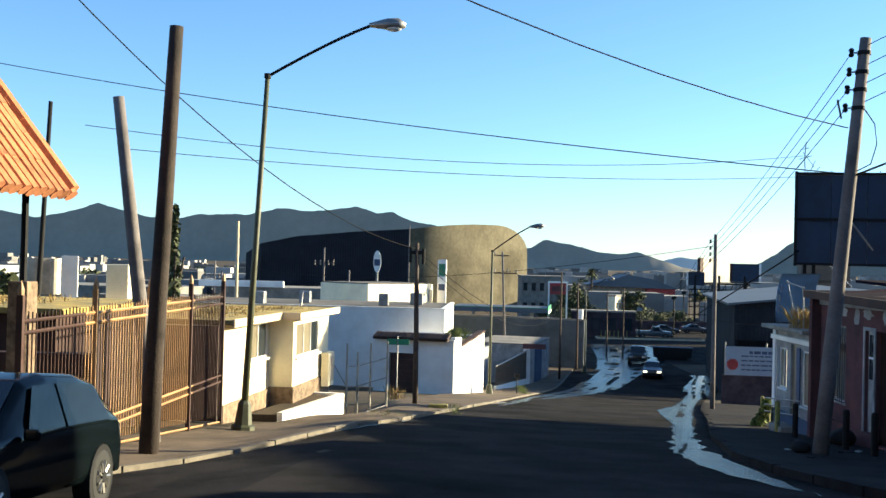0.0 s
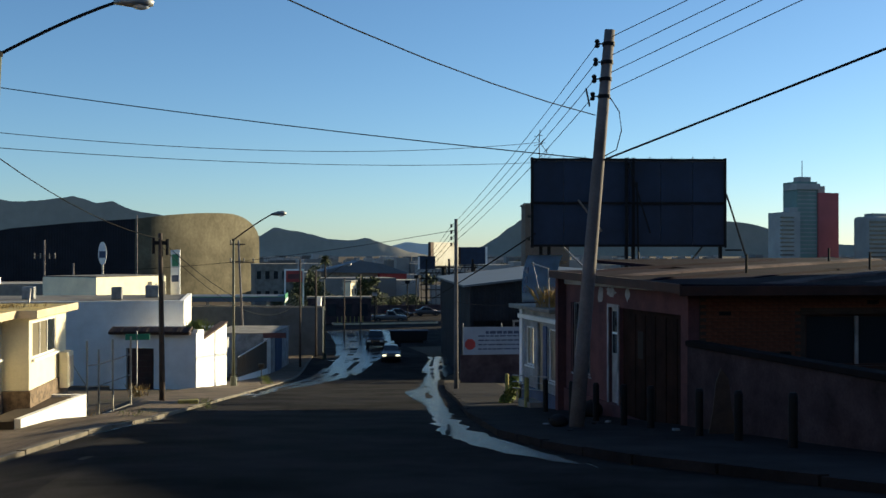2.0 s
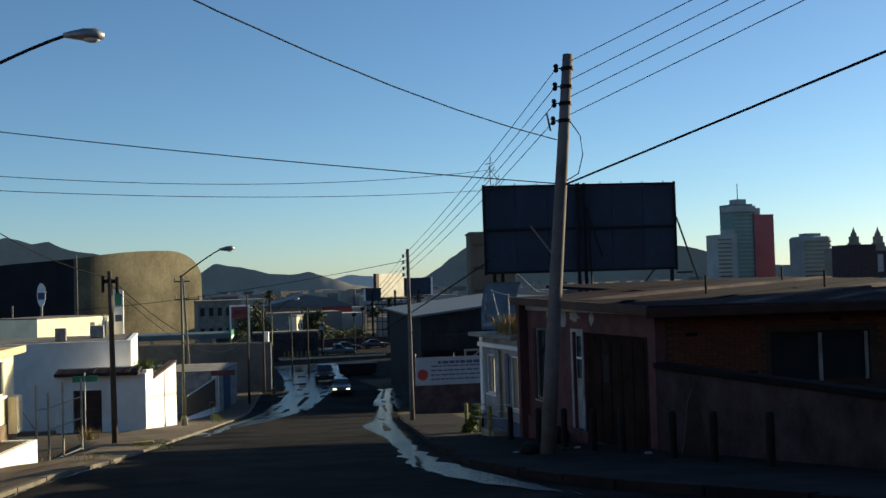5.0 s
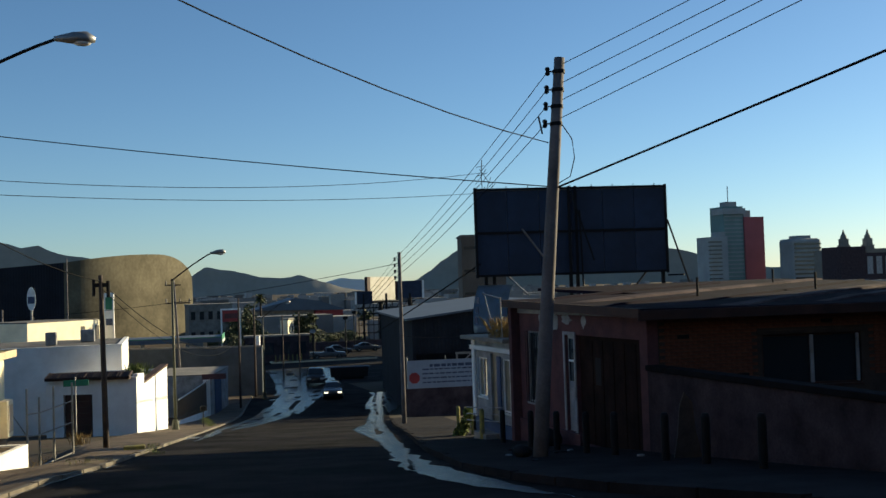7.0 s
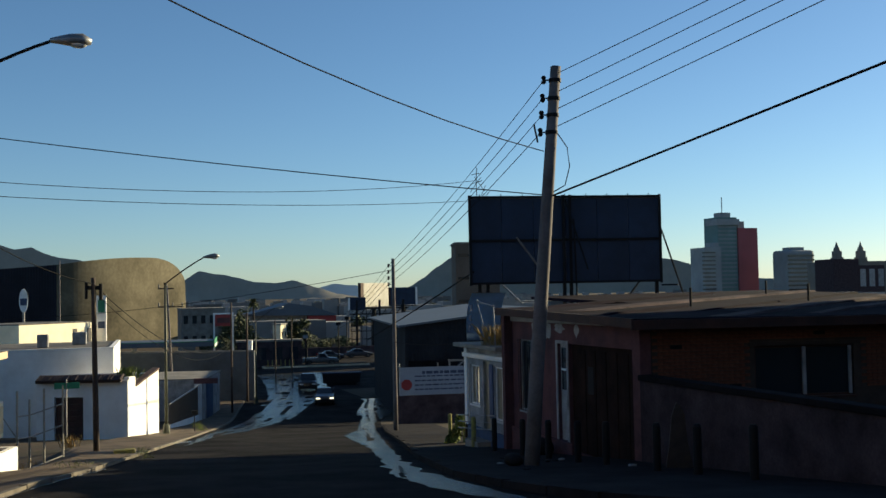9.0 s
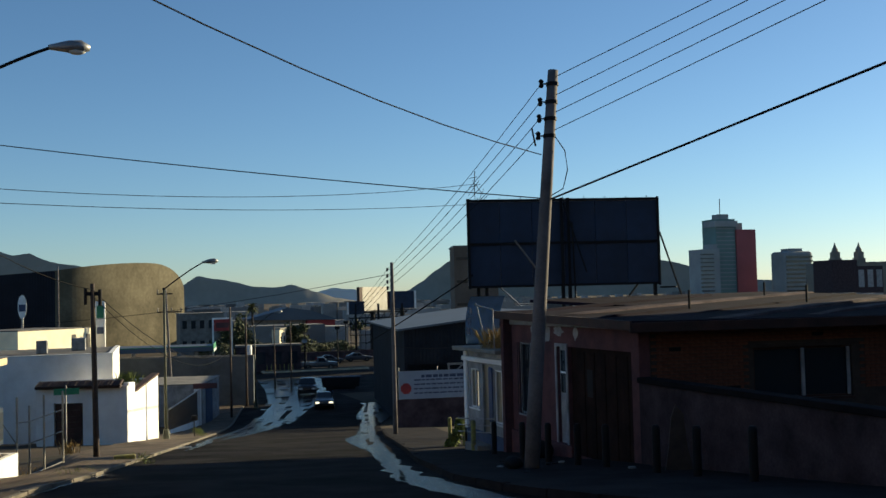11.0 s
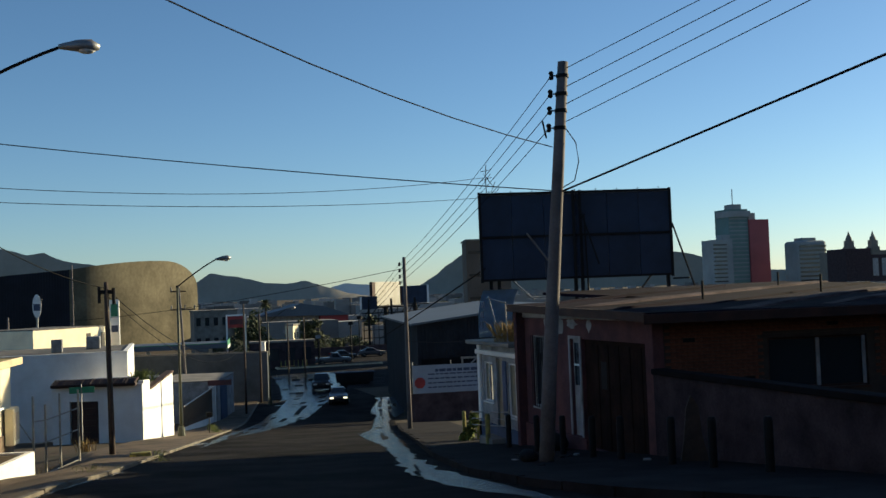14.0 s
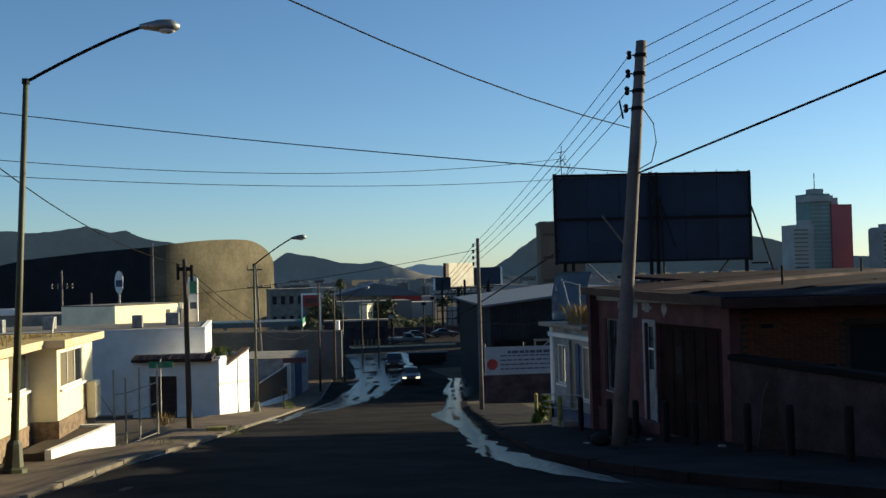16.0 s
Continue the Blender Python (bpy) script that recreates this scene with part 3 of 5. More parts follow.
wire((14.1, 42.8, 5.62), (-9.3, 30, 4.83), 0.38, 0.011, "long black cable crossing the street")
wire((8.0, 20.74, 4.68), (-16.35, 0.13, 11.26), 1.53, 0.012, "black cable slanting high over the street")
wire((-1.13, 37.26, 2.25), (-8.57, 16.5, 8.43), 1.22, 0.014, "black cable slanting down to the wooden pole")
wire((-1.1, 37.26, 2.2), (9.6, 90, -1.9), 1.55, 0.016, "slack cable down the street")
wire((-1.1, 37.26, 2.0), (9.6, 90, -2.1), 1.8, 0.012, "slack cable down the street")
wire((12.64, 49.9, 2.9), (-22, 112, 1.0), 1.4, 0.014, "long cable crossing the street")
wire((12.64, 49.9, -0.6), (10.4, 32.0, 0.15), 0.1, 0.012, "pale service cable to the small shop")
wire((14.2, 42.7, 2.6), (17.5, 75, -1.5), 0.05, 0.035, "thick guy cable behind the billboard")


# ---- the fence and the porch at the near left ----
fa, fb = Vector((-5.75, 13.6, 0)), Vector((-5.35, 24.7, 0))
fence = thing("fence", pose(0, 0, 0), "tan painted steel bar fence along the pavement", "fence")
count = 84
bar = None
# posts, bars and rails are tan mid-run and dark brown at both ends
for k in range(count + 1):
    p = fa.lerp(fb, k / count)
    g = ground_z(p.x, p.y) + 0.12
    top = 0.83 + 0.02 * math.sin(k)
    if k % 21 == 0:
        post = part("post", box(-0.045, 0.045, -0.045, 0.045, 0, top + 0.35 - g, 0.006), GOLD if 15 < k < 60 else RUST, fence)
        post.matrix_basis = pose(p.x, p.y, g)
        part("finial", tube([(0, 0, top + 0.34 - g), (0, 0, top + 0.42 - g), (0, 0, top + 0.55 - g)], [0.045, 0.05, 0.004], 6), GOLD, post)
    else:
        if bar is None:
            bar = box(-0.009, 0.009, -0.009, 0.009, 0.06, 1.0)
            bar_mesh = bpy.data.meshes.new("bar")
            bar.to_mesh(bar_mesh)
            bar_mesh.materials.append(GOLD)
            dark_mesh = bar_mesh.copy()
            dark_mesh.materials[0] = RUST
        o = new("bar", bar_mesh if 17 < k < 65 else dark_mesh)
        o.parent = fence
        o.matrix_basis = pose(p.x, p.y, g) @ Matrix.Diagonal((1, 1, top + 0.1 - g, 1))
for dz in (0.0, -0.16, -1.35, -1.5):
    a, b = fa.copy(), fb.copy()
    a.z = b.z = 0.82 + dz
    if dz < -1:
        a.z, b.z = dz + 0.43, dz + 0.3
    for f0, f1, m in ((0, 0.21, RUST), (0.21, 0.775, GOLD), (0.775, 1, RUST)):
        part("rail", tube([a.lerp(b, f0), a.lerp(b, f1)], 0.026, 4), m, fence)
part("rail", tube([(fa.x, fa.y, ground_z(fa.x, fa.y) + 0.17), (fb.x, fb.y, ground_z(fb.x, fb.y) + 0.17)], 0.024, 4), GOLD, fence)

# a second fence run deeper in the yard, whitewashed wall behind it
single("yard_wall", box(-12.5, -6.4, 18.5, 18.8, -2.2, -0.05, 0.02), RUST, "rust-brown sheet wall inside the yard", "wall")
single("gate_panel", box(-7.4, -5.5, 25.0, 25.08, -2.2, 0.1, 0.01), DARKWOOD, "dark closed yard gate beside the cream house", "gate")

porch = thing("porch", pose(-7.15, 13.2, 0.2, 0, 0, -8), "orange clay-tiled porch roof on thin dark posts", "porch")
part("roof", solid([(-3.2, 4.1), (0.1, 4.1), (1.35, 2.52), (1.3, 2.44), (-3.2, 2.44)], "y", -2.4, 1.7), DARKWOOD, porch)
tile_bm = tube([(0, 0, 0), (0.36, 0, -0.46)], [0.095, 0.11], 8)
tile_mesh = bpy.data.meshes.new("tile")
tile_bm.to_mesh(tile_mesh)
tile_mesh.materials.append(TILE)
for i in range(20):
    for j in range(4):
        o = new("tile", tile_mesh)
        o.parent = porch
        o.matrix_basis = pose(0.04 + 0.34 * j, -2.35 + 0.215 * i, 4.13 - 0.425 * j + random.uniform(-0.01, 0.01), 0, 0, random.uniform(-2, 2))
end_bm = tube([(0, 0, 0), (0.3, 0, -0.38)], [0.1, 0.11], 8)
end_mesh = bpy.data.meshes.new("verge_tile")
end_bm.to_mesh(end_mesh)
end_mesh.materials.append(TILE)
for j in range(5):
    o = new("verge_tile", end_mesh)
    o.parent = porch
    o.matrix_basis = pose(0.05 + 0.27 * j, 1.75, 4.2 - 0.335 * j)
for x, y in ((0.95, 1.3), (0.3, 1.3), (0.95, -2.0)):
    part("post", tube([(x, y, -1.6), (x, y, 2.5)], 0.05, 8), BLACK, porch)
part("pillar", box(0.8, 1.1, 1.15, 1.45, -1.7, 1.15, 0.02), PLINTH, porch)
part("pillar", box(0.05, 0.4, 1.15, 1.45, -1.7, 1.25, 0.02), RUST, porch)


# ---- the parked car and the cars below ----
def car(m, stations, glass_sides, paint, label, wheels, wheel_r, width, lights=True, on=False, name="car"):
    """stations: (y, z of sill, z of belt, z of roof or bonnet, half width at the roof)."""
    t = thing(name, m, label, "car")
    bm = bmesh.new()
    last = None
    hw = width / 2
    for y, zs, zb, zt, ht in stations:
        pts = [(-hw * 0.93, zs), (-hw, zs + 0.12), (-hw, (zs + zb) / 2), (-hw * 0.97, zb), (-ht, zt - 0.06), (-ht * 0.86, zt), (ht * 0.86, zt), (ht, zt - 0.06), (hw * 0.97, zb), (hw, (zs + zb) / 2), (hw, zs + 0.12), (hw * 0.93, zs)]
        now = [bm.verts.new((x, y, z)) for x, z in pts]
        if last:
            for k in range(len(pts)):
                bm.faces.new((last[k], last[(k + 1) % len(pts)], now[(k + 1) % len(pts)], now[k]))
        else:
            bm.faces.new(now[::-1])
        last = now
    bm.faces.new(last)
    bmesh.ops.recalc_face_normals(bm, faces=bm.faces[:])
    bmesh.ops.bevel(bm, geom=bm.edges[:], offset=0.035, segments=2, profile=0.6, affect="EDGES", clamp_overlap=True)
    part("body", bm, paint, t, smooth=True)
    for side in (-1, 1):
        for quad in glass_sides:
            g = bmesh.new()
            vs = [g.verts.new((side * (x + 0.012), y, z)) for x, y, z in quad]
            g.faces.new(vs)
            bmesh.ops.solidify(g, geom=g.faces[:], thickness=0.008)
            part("side_window", g, TINTED, t)
    for y in wheels:
        for side in (-1, 1):
            x = side * (hw - 0.1)
            arch = tube([(x - 0.02 * side, y, wheel_r), (x + 0.115 * side, y, wheel_r)], wheel_r * 1.14, 20)
            part("wheel_arch", arch, BLACK, t)
            ty = part("wheel", tube([(x - 0.1 * side, y, wheel_r), (x + 0.1 * side, y, wheel_r), (x + 0.125 * side, y, wheel_r)], [wheel_r, wheel_r, wheel_r * 0.88], 20), RUBBER, t)
            part("wheel_dish", tube([(x + 0.1 * side, y, wheel_r), (x + 0.128 * side, y, wheel_r)], [wheel_r * 0.62, wheel_r * 0.6], 14), BLACK, ty)
            spokes = bmesh.new()
            for k in range(9):
                c, d = math.cos(k * 0.698), math.sin(k * 0.698)
                tube([(x + 0.132 * side, y + 0.03 * c, wheel_r + 0.03 * d), (x + 0.134 * side, y + wheel_r * 0.56 * c, wheel_r + wheel_r * 0.56 * d)], [0.016, 0.022], 5, spokes)
            part("rim", spokes, RIM, ty)
            part("hub", tube([(x + 0.13 * side, y, wheel_r), (x + 0.15 * side, y, wheel_r)], wheel_r * 0.2, 10), BLACK, ty)
    y0, y1 = stations[0][0], stations[-1][0]
    zf = stations[0][2]
    for side in (-1, 1):
        part("headlight", box(min(side * hw * 0.5, side * hw * 0.9), max(side * hw * 0.5, side * hw * 0.9), y0 - 0.03, y0 + 0.05, zf - 0.17, zf - 0.02, 0.01), HEADLIGHT if on else LENS, t)
        part("tail_light", box(min(side * hw * 0.62, side * hw * 0.8), max(side * hw * 0.62, side * hw * 0.8), y1 - 0.04, y1 + 0.03, 0.75, 1.05, 0.01), REDLENS, t)
        part("mirror", box(min(side * hw * 0.98, side * (hw + 0.14)), max(side * hw * 0.98, side * (hw + 0.14)), -0.6, -0.51, 0.86, 0.97, 0.03), paint, t)
    part("front_bumper", box(-hw * 0.97, hw * 0.97, y0 - 0.08, y0 + 0.1, 0.3, 0.52, 0.04), BLACK, t)
    part("rear_bumper", box(-hw * 0.97, hw * 0.97, y1 - 0.1, y1 + 0.08, 0.32, 0.55, 0.04), paint, t)
    return t


SUV = [(-2.0, 0.35, 0.85, 0.88, 0.7), (-1.9, 0.3, 0.9, 0.98, 0.74), (-0.95, 0.28, 0.95, 1.07, 0.78), (-0.55, 0.28, 0.98, 1.32, 0.7), (-0.15, 0.28, 1.0, 1.6, 0.66), (0.3, 0.28, 1.02, 1.68, 0.67),
       (1.2, 0.28, 1.04, 1.66, 0.67), (1.75, 0.3, 1.05, 1.58, 0.65), (2.02, 0.34, 1.06, 1.3, 0.68), (2.15, 0.4, 1.0, 1.06, 0.76)]
SUV = [(y, zs, zb * 0.9, zt * 0.88, ht) for y, zs, zb, zt, ht in SUV]
SUVGLASS = [[(0.85, -0.45, 1.03), (0.85, 0.42, 1.06), (0.685, 0.42, 1.55), (0.69, -0.08, 1.53)], [(0.85, 0.52, 1.06), (0.86, 1.75, 1.08), (0.70, 1.52, 1.52), (0.685, 0.52, 1.56)]]
SUVGLASS = [[(x, y, z * 0.885) for x, y, z in quad] for quad in SUVGLASS]
suv = car(pose(-4.76, 9.68, ground_z(-4.7, 9.7), -5.4, 0, -2), SUV, SUVGLASS, CARGREEN, "dark green two-door off-road car parked at the kerb", (-1.2, 1.5), 0.32, 1.76, name="parked_car")
ws = bmesh.new()
ws.faces.new([ws.verts.new(p) for p in ((-0.7, -0.93, 0.97), (0.7, -0.93, 0.97), (0.58, -0.2, 1.4), (-0.58, -0.2, 1.4))])
part("windscreen", ws, TINTED, suv)
SEDAN = [(-2.1, 0.35, 0.7, 0.72, 0.7), (-1.95, 0.28, 0.75, 0.8, 0.75), (-0.9, 0.26, 0.84, 0.95, 0.76), (-0.2, 0.26, 0.88, 1.4, 0.6), (0.7, 0.26, 0.9, 1.43, 0.6), (1.4, 0.26, 0.9, 1.05, 0.72), (2.1, 0.35, 0.9, 0.95, 0.74)]
SEDANGLASS = [[(0.83, -0.75, 0.92), (0.83, 0.2, 0.94), (0.64, 0.2, 1.33), (0.64, -0.25, 1.32)], [(0.83, 0.28, 0.94), (0.83, 1.2, 0.96), (0.64, 0.75, 1.34), (0.64, 0.28, 1.34)]]
c1 = car(pose(18.9, 97.5, ground_z(18.9, 97.5) + 0.03, -1, 0, -11), SEDAN, SEDANGLASS, CARGREY, "grey saloon car standing on the wet street with lit headlamps", (-1.3, 1.3), 0.31, 1.74, on=True, name="saloon_car")
ws = bmesh.new()
ws.faces.new([ws.verts.new(p) for p in ((-0.7, -0.88, 0.97), (0.7, -0.88, 0.97), (0.57, -0.24, 1.39), (-0.57, -0.24, 1.39))])
part("windscreen", ws, GLASS, c1)
TRUCK = [(-2.5, 0.45, 0.9, 0.95, 0.8), (-2.35, 0.4, 1.0, 1.08, 0.85), (-1.2, 0.4, 1.05, 1.15, 0.85), (-0.7, 0.4, 1.08, 1.75, 0.68), (0.3, 0.4, 1.1, 1.8, 0.68), (0.5, 0.4, 1.1, 1.12, 0.86), (2.6, 0.45, 1.08, 1.1, 0.86)]
TRUCKGLASS = [[(0.91, -0.95, 1.12), (0.91, 0.15, 1.15), (0.72, 0.15, 1.68), (0.72, -0.55, 1.66)]]
c2 = car(pose(20.2, 112.5, ground_z(20.2, 112.5) + 0.03, 0, 0, -11), TRUCK, TRUCKGLASS, CARBLACK, "dark pickup truck on the wet crossing", (-1.6, 1.6), 0.38, 1.9, name="pickup_truck")
ws = bmesh.new()
ws.faces.new([ws.verts.new(p) for p in ((-0.8, -1.18, 1.17), (0.8, -1.18, 1.17), (0.65, -0.74, 1.72), (-0.65, -0.74, 1.72))])
part("windscreen", ws, GLASS, c2)


# ---- windows and doors ----
def window_unit(parent, x, y0, y1, z0, z1, panes, frame_mat, pane_mats, turn=lambda bm: bm):
    """A window in a wall along y that faces +x."""
    w = part("window", turn(wall_with_holes(x, 0.05, y0, y1, z0, z1, [(y0 + 0.05, y1 - 0.05, z0 + 0.05, z1 - 0.05)])), frame_mat, parent)
    step = (y1 - y0 - 0.1) / panes
    for k in range(panes):
        a = y0 + 0.05 + step * k
        part("pane", turn(box(x - 0.035, x - 0.025, a, a + step - 0.03, z0 + 0.05, z1 - 0.05)), pane_mats[k % len(pane_mats)], w)
        if k:
            part("mullion", turn(box(x - 0.045, x + 0.003, a - 0.04, a, z0 + 0.05, z1 - 0.05)), frame_mat, w)
    part("sill", turn(box(x - 0.02, x + 0.07, y0 - 0.05, y1 + 0.05, z0 - 0.06, z0 - 0.003, 0.01)), frame_mat, w)
    return w


# ---- the cream house ----
house = thing("cream_house", pose(-5.85, 26.4, 0, 0, 0, -7.5), "cream single-storey house with mossy flat roof and stone plinth", "house")
part("wall", wall_with_holes(0, 0.2, 0.5, 4.6, -4.0, 0.03, [(2.7, 4.4, -1.12, -0.1)]), CREAM, house)
part("wall", wall_with_holes(0.72, 0.2, 4.6, 8.9, -4.6, 0.03, [(4.95, 7.6, -1.18, -0.15)]), CREAM, house)
part("wall", box(-0.2, 0.519, 4.6, 4.8, -4.2, 0.03), CREAM, house)
part("wall", box(-9, 0.519, 8.7, 8.9, -5, 0.03), CREAM, house)
part("wall", box(-9, -0.201, 0.5, 0.7, -4.0, 0.03), CREAM, house)
part("wall", box(-9.2, -9.0, 0.5, 8.9, -5, 0.03), CREAM, house)
part("wall", box(-3.2, -3.1, 0.7, 8.7, -4.5, 0.03), CURTAIN, house, "drab inner wall")
part("plinth", box(0.003, 0.05, 0.5, 4.59, -4.0, -2.08, 0.01), PLINTH, house)
part("plinth", box(0.723, 0.77, 4.59, 8.93, -4.6, -2.02, 0.01), PLINTH, house)
part("plinth", box(0.0, 0.77, 4.54, 4.597, -4.4, -2.03, 0.01), PLINTH, house)
window_unit(house, -0.02, 2.7, 4.4, -1.12, -0.1, 2, WHITE, (CURTAIN, GLASS))
window_unit(house, 0.70, 4.95, 7.6, -1.18, -0.15, 3, WHITE, (CURTAIN, CURTAIN, GLASS))
part("window_sill", box(0.002, 0.09, 2.6, 4.5, -1.2, -1.13, 0.01), WHITE, house)
part("window_sill", box(0.722, 0.81, 4.85, 7.7, -1.26, -1.19, 0.01), WHITE, house)
part("roof", box(-9.6, 0.4, 0.1, 4.4, 0.03, 0.16, 0.02), MOSS, house)
part("roof", box(-9.6, 0.95, 4.4, 9.3, 0.03, 0.16, 0.02), MOSS, house)
part("fascia", box(0.4, 0.45, 0.08, 4.4, -0.03, 0.19, 0.01), CREAM_TRIM, house)
part("fascia", box(0.95, 1.0, 4.35, 9.35, -0.03, 0.19, 0.01), CREAM_TRIM, house)
part("fascia", box(0.45, 0.95, 4.35, 4.4, -0.03, 0.19, 0.01), CREAM_TRIM, house)
part("fascia", box(-9.6, 0.95, 9.3, 9.35, -0.03, 0.19, 0.01), CREAM_TRIM, house)
ac = part("air_cooler", box(0.78, 1.05, 7.75, 8.5, -2.35, -1.25, 0.04), CREAM, house, "boxy cream evaporative cooler on the wall")
part("grille", box(1.05, 1.065, 7.83, 8.42, -2.2, -1.4), CREAM_TRIM, ac)
terrace = thing("garden_wall", pose(0, 0, 0), "low white retaining wall of the front terrace", "wall")
part("wall", solid([(-4.42, 28.4), (-3.2, 33.1), (-3.36, 33.15), (-4.58, 28.45)], "z", -4.2, -2.44), WHITE, terrace)
part("wall", solid([(-3.36, 33.15), (-4.2, 33.3), (-4.2, 33.15), (-3.38, 33.0)], "z", -4.2, -2.44), WHITE, terrace)
part("terrace_floor", solid([(-5.4, 28.4), (-4.6, 28.45), (-3.38, 33.0), (-4.3, 33.1)], "z", -4.2, -2.5), DIRT, terrace)

# neighbouring roofs and tanks behind the fence
nh = thing("back_house", pose(-8.0, 20.5, 0, 0, 0, -7), "low flat-roofed house with dry grass on its roof", "house")
part("wall", box(-9, 0.2, 0, 5.0, -3.0, 0.55), RUST, nh)
part("roof", box(-9.3, 0.5, -0.3, 5.3, 0.55, 0.67, 0.02), MOSS, nh)
tank = thing("water_tank", pose(-13.2, 34, 0.1), "grey ribbed rooftop water tank with a white sheet side", "water tank")
part("tank", tube([(0, 0, 0.35), (0, 0, 1.5)], 0.75, 20), GALV, tank)
part("sheet", box(0.75, 1.3, -0.5, -0.45, 0.2, 1.6, 0.01), WHITE, tank)
part("stand", box(-1.2, 1.4, -0.6, 0.6, 0.15, 0.22), BLACK, tank)
for x in (-1.1, 1.3):
    for y in (-0.5, 0.5):
        part("leg", box(x - 0.04, x + 0.04, y - 0.04, y + 0.04, -1.0, 0.15), BLACK, tank)
th = thing("far_left_house", pose(-18, 31, 0), "flat-roofed house under the water tanks", "house")
part("wall", box(-8, 6.5, 0, 8, -4.5, -1.0), CONCRETE, th)
part("roof", box(-8.2, 6.7, -0.2, 8.2, -1.0, -0.87), MOSS, th)
cooler = thing("roof_cooler", pose(-11.7, 37.5, -0.87), "pale box cooler standing on the roof", "air cooler")
part("casing", box(-0.45, 0.35, -0.4, 0.4, 0.9, 2.3, 0.04), CREAM, cooler)
part("stand", box(-0.4, 0.3, -0.35, 0.35, 0.0, 0.9), STEEL, cooler)

# the pipe gate
gate = thing("pipe_gate", pose(0, 0, 0), "bare galvanised pipe gate frame without mesh", "gate")
gp = [(-3.42, 36.2), (-3.08, 36.6), (-2.66, 37.0), (-2.1, 37.5)]
for k, (x, y) in enumerate(gp):
    g = ground_z(x, y)
    part("post", tube([(x, y, g - 0.2), (x, y, g + (2.65, 2.35, 2.55, 2.45)[k])], 0.035, 8), GALV, gate)
for a, b in ((0, 1), (1, 2), (2, 3)):
    for h in (0.15, 1.15, 1.85):
        (x0, y0), (x1, y1) = gp[a], gp[b]
        part("rail", tube([(x0, y0, ground_z(x0, y0) + h), (x1, y1, ground_z(x1, y1) + h)], 0.025, 6), GALV, gate)
part("brace", tube([(-3.9, 36.6, -1.9), (-3.42, 36.2, -2.6)], 0.02, 6), GALV, gate)

# ---- the white corner house and what is behind it ----
wh = thing("white_house", pose(0.38, 54.04, 0, 0, 0, -18), "white corner house with a tiled eave and wooden door", "house")
fw = bmesh.new()
bx(fw, -2.15, 0, 0, 0.25, -6.2, -2.2)
bx(fw, -4.4, -3.55, 0, 0.25, -6.2, -2.2)
bx(fw, -3.55, -2.15, 0, 0.25, -2.95, -2.2)
bx(fw, -3.55, -2.15, 0, 0.25, -6.2, -5.05)
part("wall", fw, WHITE, wh)
part("wall", solid([(0.25, -6.6), (5.6, -6.6), (5.6, -2.05), (3.2, -2.35), (1.3, -2.6), (1.3, -2.1), (0.25, -2.06)], "x", -0.25, 0.0), WHITE, wh)
part("coping", solid([(1.3, -2.6), (3.2, -2.35), (5.6, -2.05), (5.6, -1.95), (3.2, -2.25), (1.3, -2.5)], "x", -0.32, 0.06), RUST, wh)
part("wall", box(-4.4, -0.25, 5.4, 5.6, -6.6, -2.2), WHITE, wh)
part("roof", box(-4.4, -0.26, 0.3, 5.4, -2.45, -2.3), TAR, wh)
door = part("door", box(-3.5, -2.2, 0.1, 0.16, -5.05, -2.98), DARKWOOD, wh, "dark plank door in a white frame")
for k in range(7):
    part("plank", box(-3.46, -2.24, 0.07, 0.099, -5.0 + 0.285 * k, -5.0 + 0.285 * k + 0.26, 0.008), RUST, door)
part("step", box(-3.9, 0.05, -0.5, -0.01, -6.0, -5.0, 0.02), CONCRETE, wh)
eave = part("eave", box(-4.3, -0.25, -0.42, -0.003, -2.26, -2.12), DARKTILE, wh, "small eave of dark clay tiles")
et = tube([(0, 0.1, 0.12), (0, -0.5, -0.12)], [0.06, 0.075], 8)
et_mesh = bpy.data.meshes.new("tile")
et.to_mesh(et_mesh)
et_mesh.materials.append(DARKTILE)
for k in range(29):
    o = new("tile", et_mesh)
    o.parent = eave
    o.matrix_basis = pose(-4.22 + 0.142 * k, 0, -2.04 + random.uniform(-0.012, 0.012))
sign_m = thing("street_sign", pose(-2.3, 49.5, ground_z(-2.3, 49.5)), "small green street sign on a thin post", "street sign")
part("post", tube([(0, 0, 0), (0, 0, 2.75)], 0.03, 6), STEEL, sign_m)
part("plate", box(-0.5, 0.55, -0.02, 0.02, 2.35, 2.62, 0.01), GREEN, sign_m)
bw = thing("large_white_building", pose(-0.15, 61.8, 0, 0, 0, -3), "large plain white flat-roofed building", "building")
part("wall", box(-16, 0, 0, 11, -8, -1.0, 0.03), WHITE, bw)
part("parapet", box(-16.02, 0.02, -0.02, 0.25, -1.0, -0.9), WHITE, bw)
part("parapet", box(-0.25, 0.02, 0.25, 11, -1.0, -0.9), WHITE, bw)
part("roof", box(-15.9, -0.3, 0.3, 10.9, -0.998, -0.96), TAR, bw)
for x, y, w in ((-11.5, 2.0, 0.4), (-9.2, 5.0, 0.35), (-4.0, 3.5, 0.3), (-2.2, 6.5, 0.4)):
    u = single("roof_unit", box(-w, w, -w, w, 0, 0.75, 0.05), STEEL, "small grey rooftop unit", "roof unit", "rooftop units")
    u.matrix_world = bw.matrix_world @ pose(x, y, -0.96)

rf = thing("slat_fence", pose(3.25, 69.4, 0, 0, 0, -11.3), "brown slat fence on a low white wall", "fence")
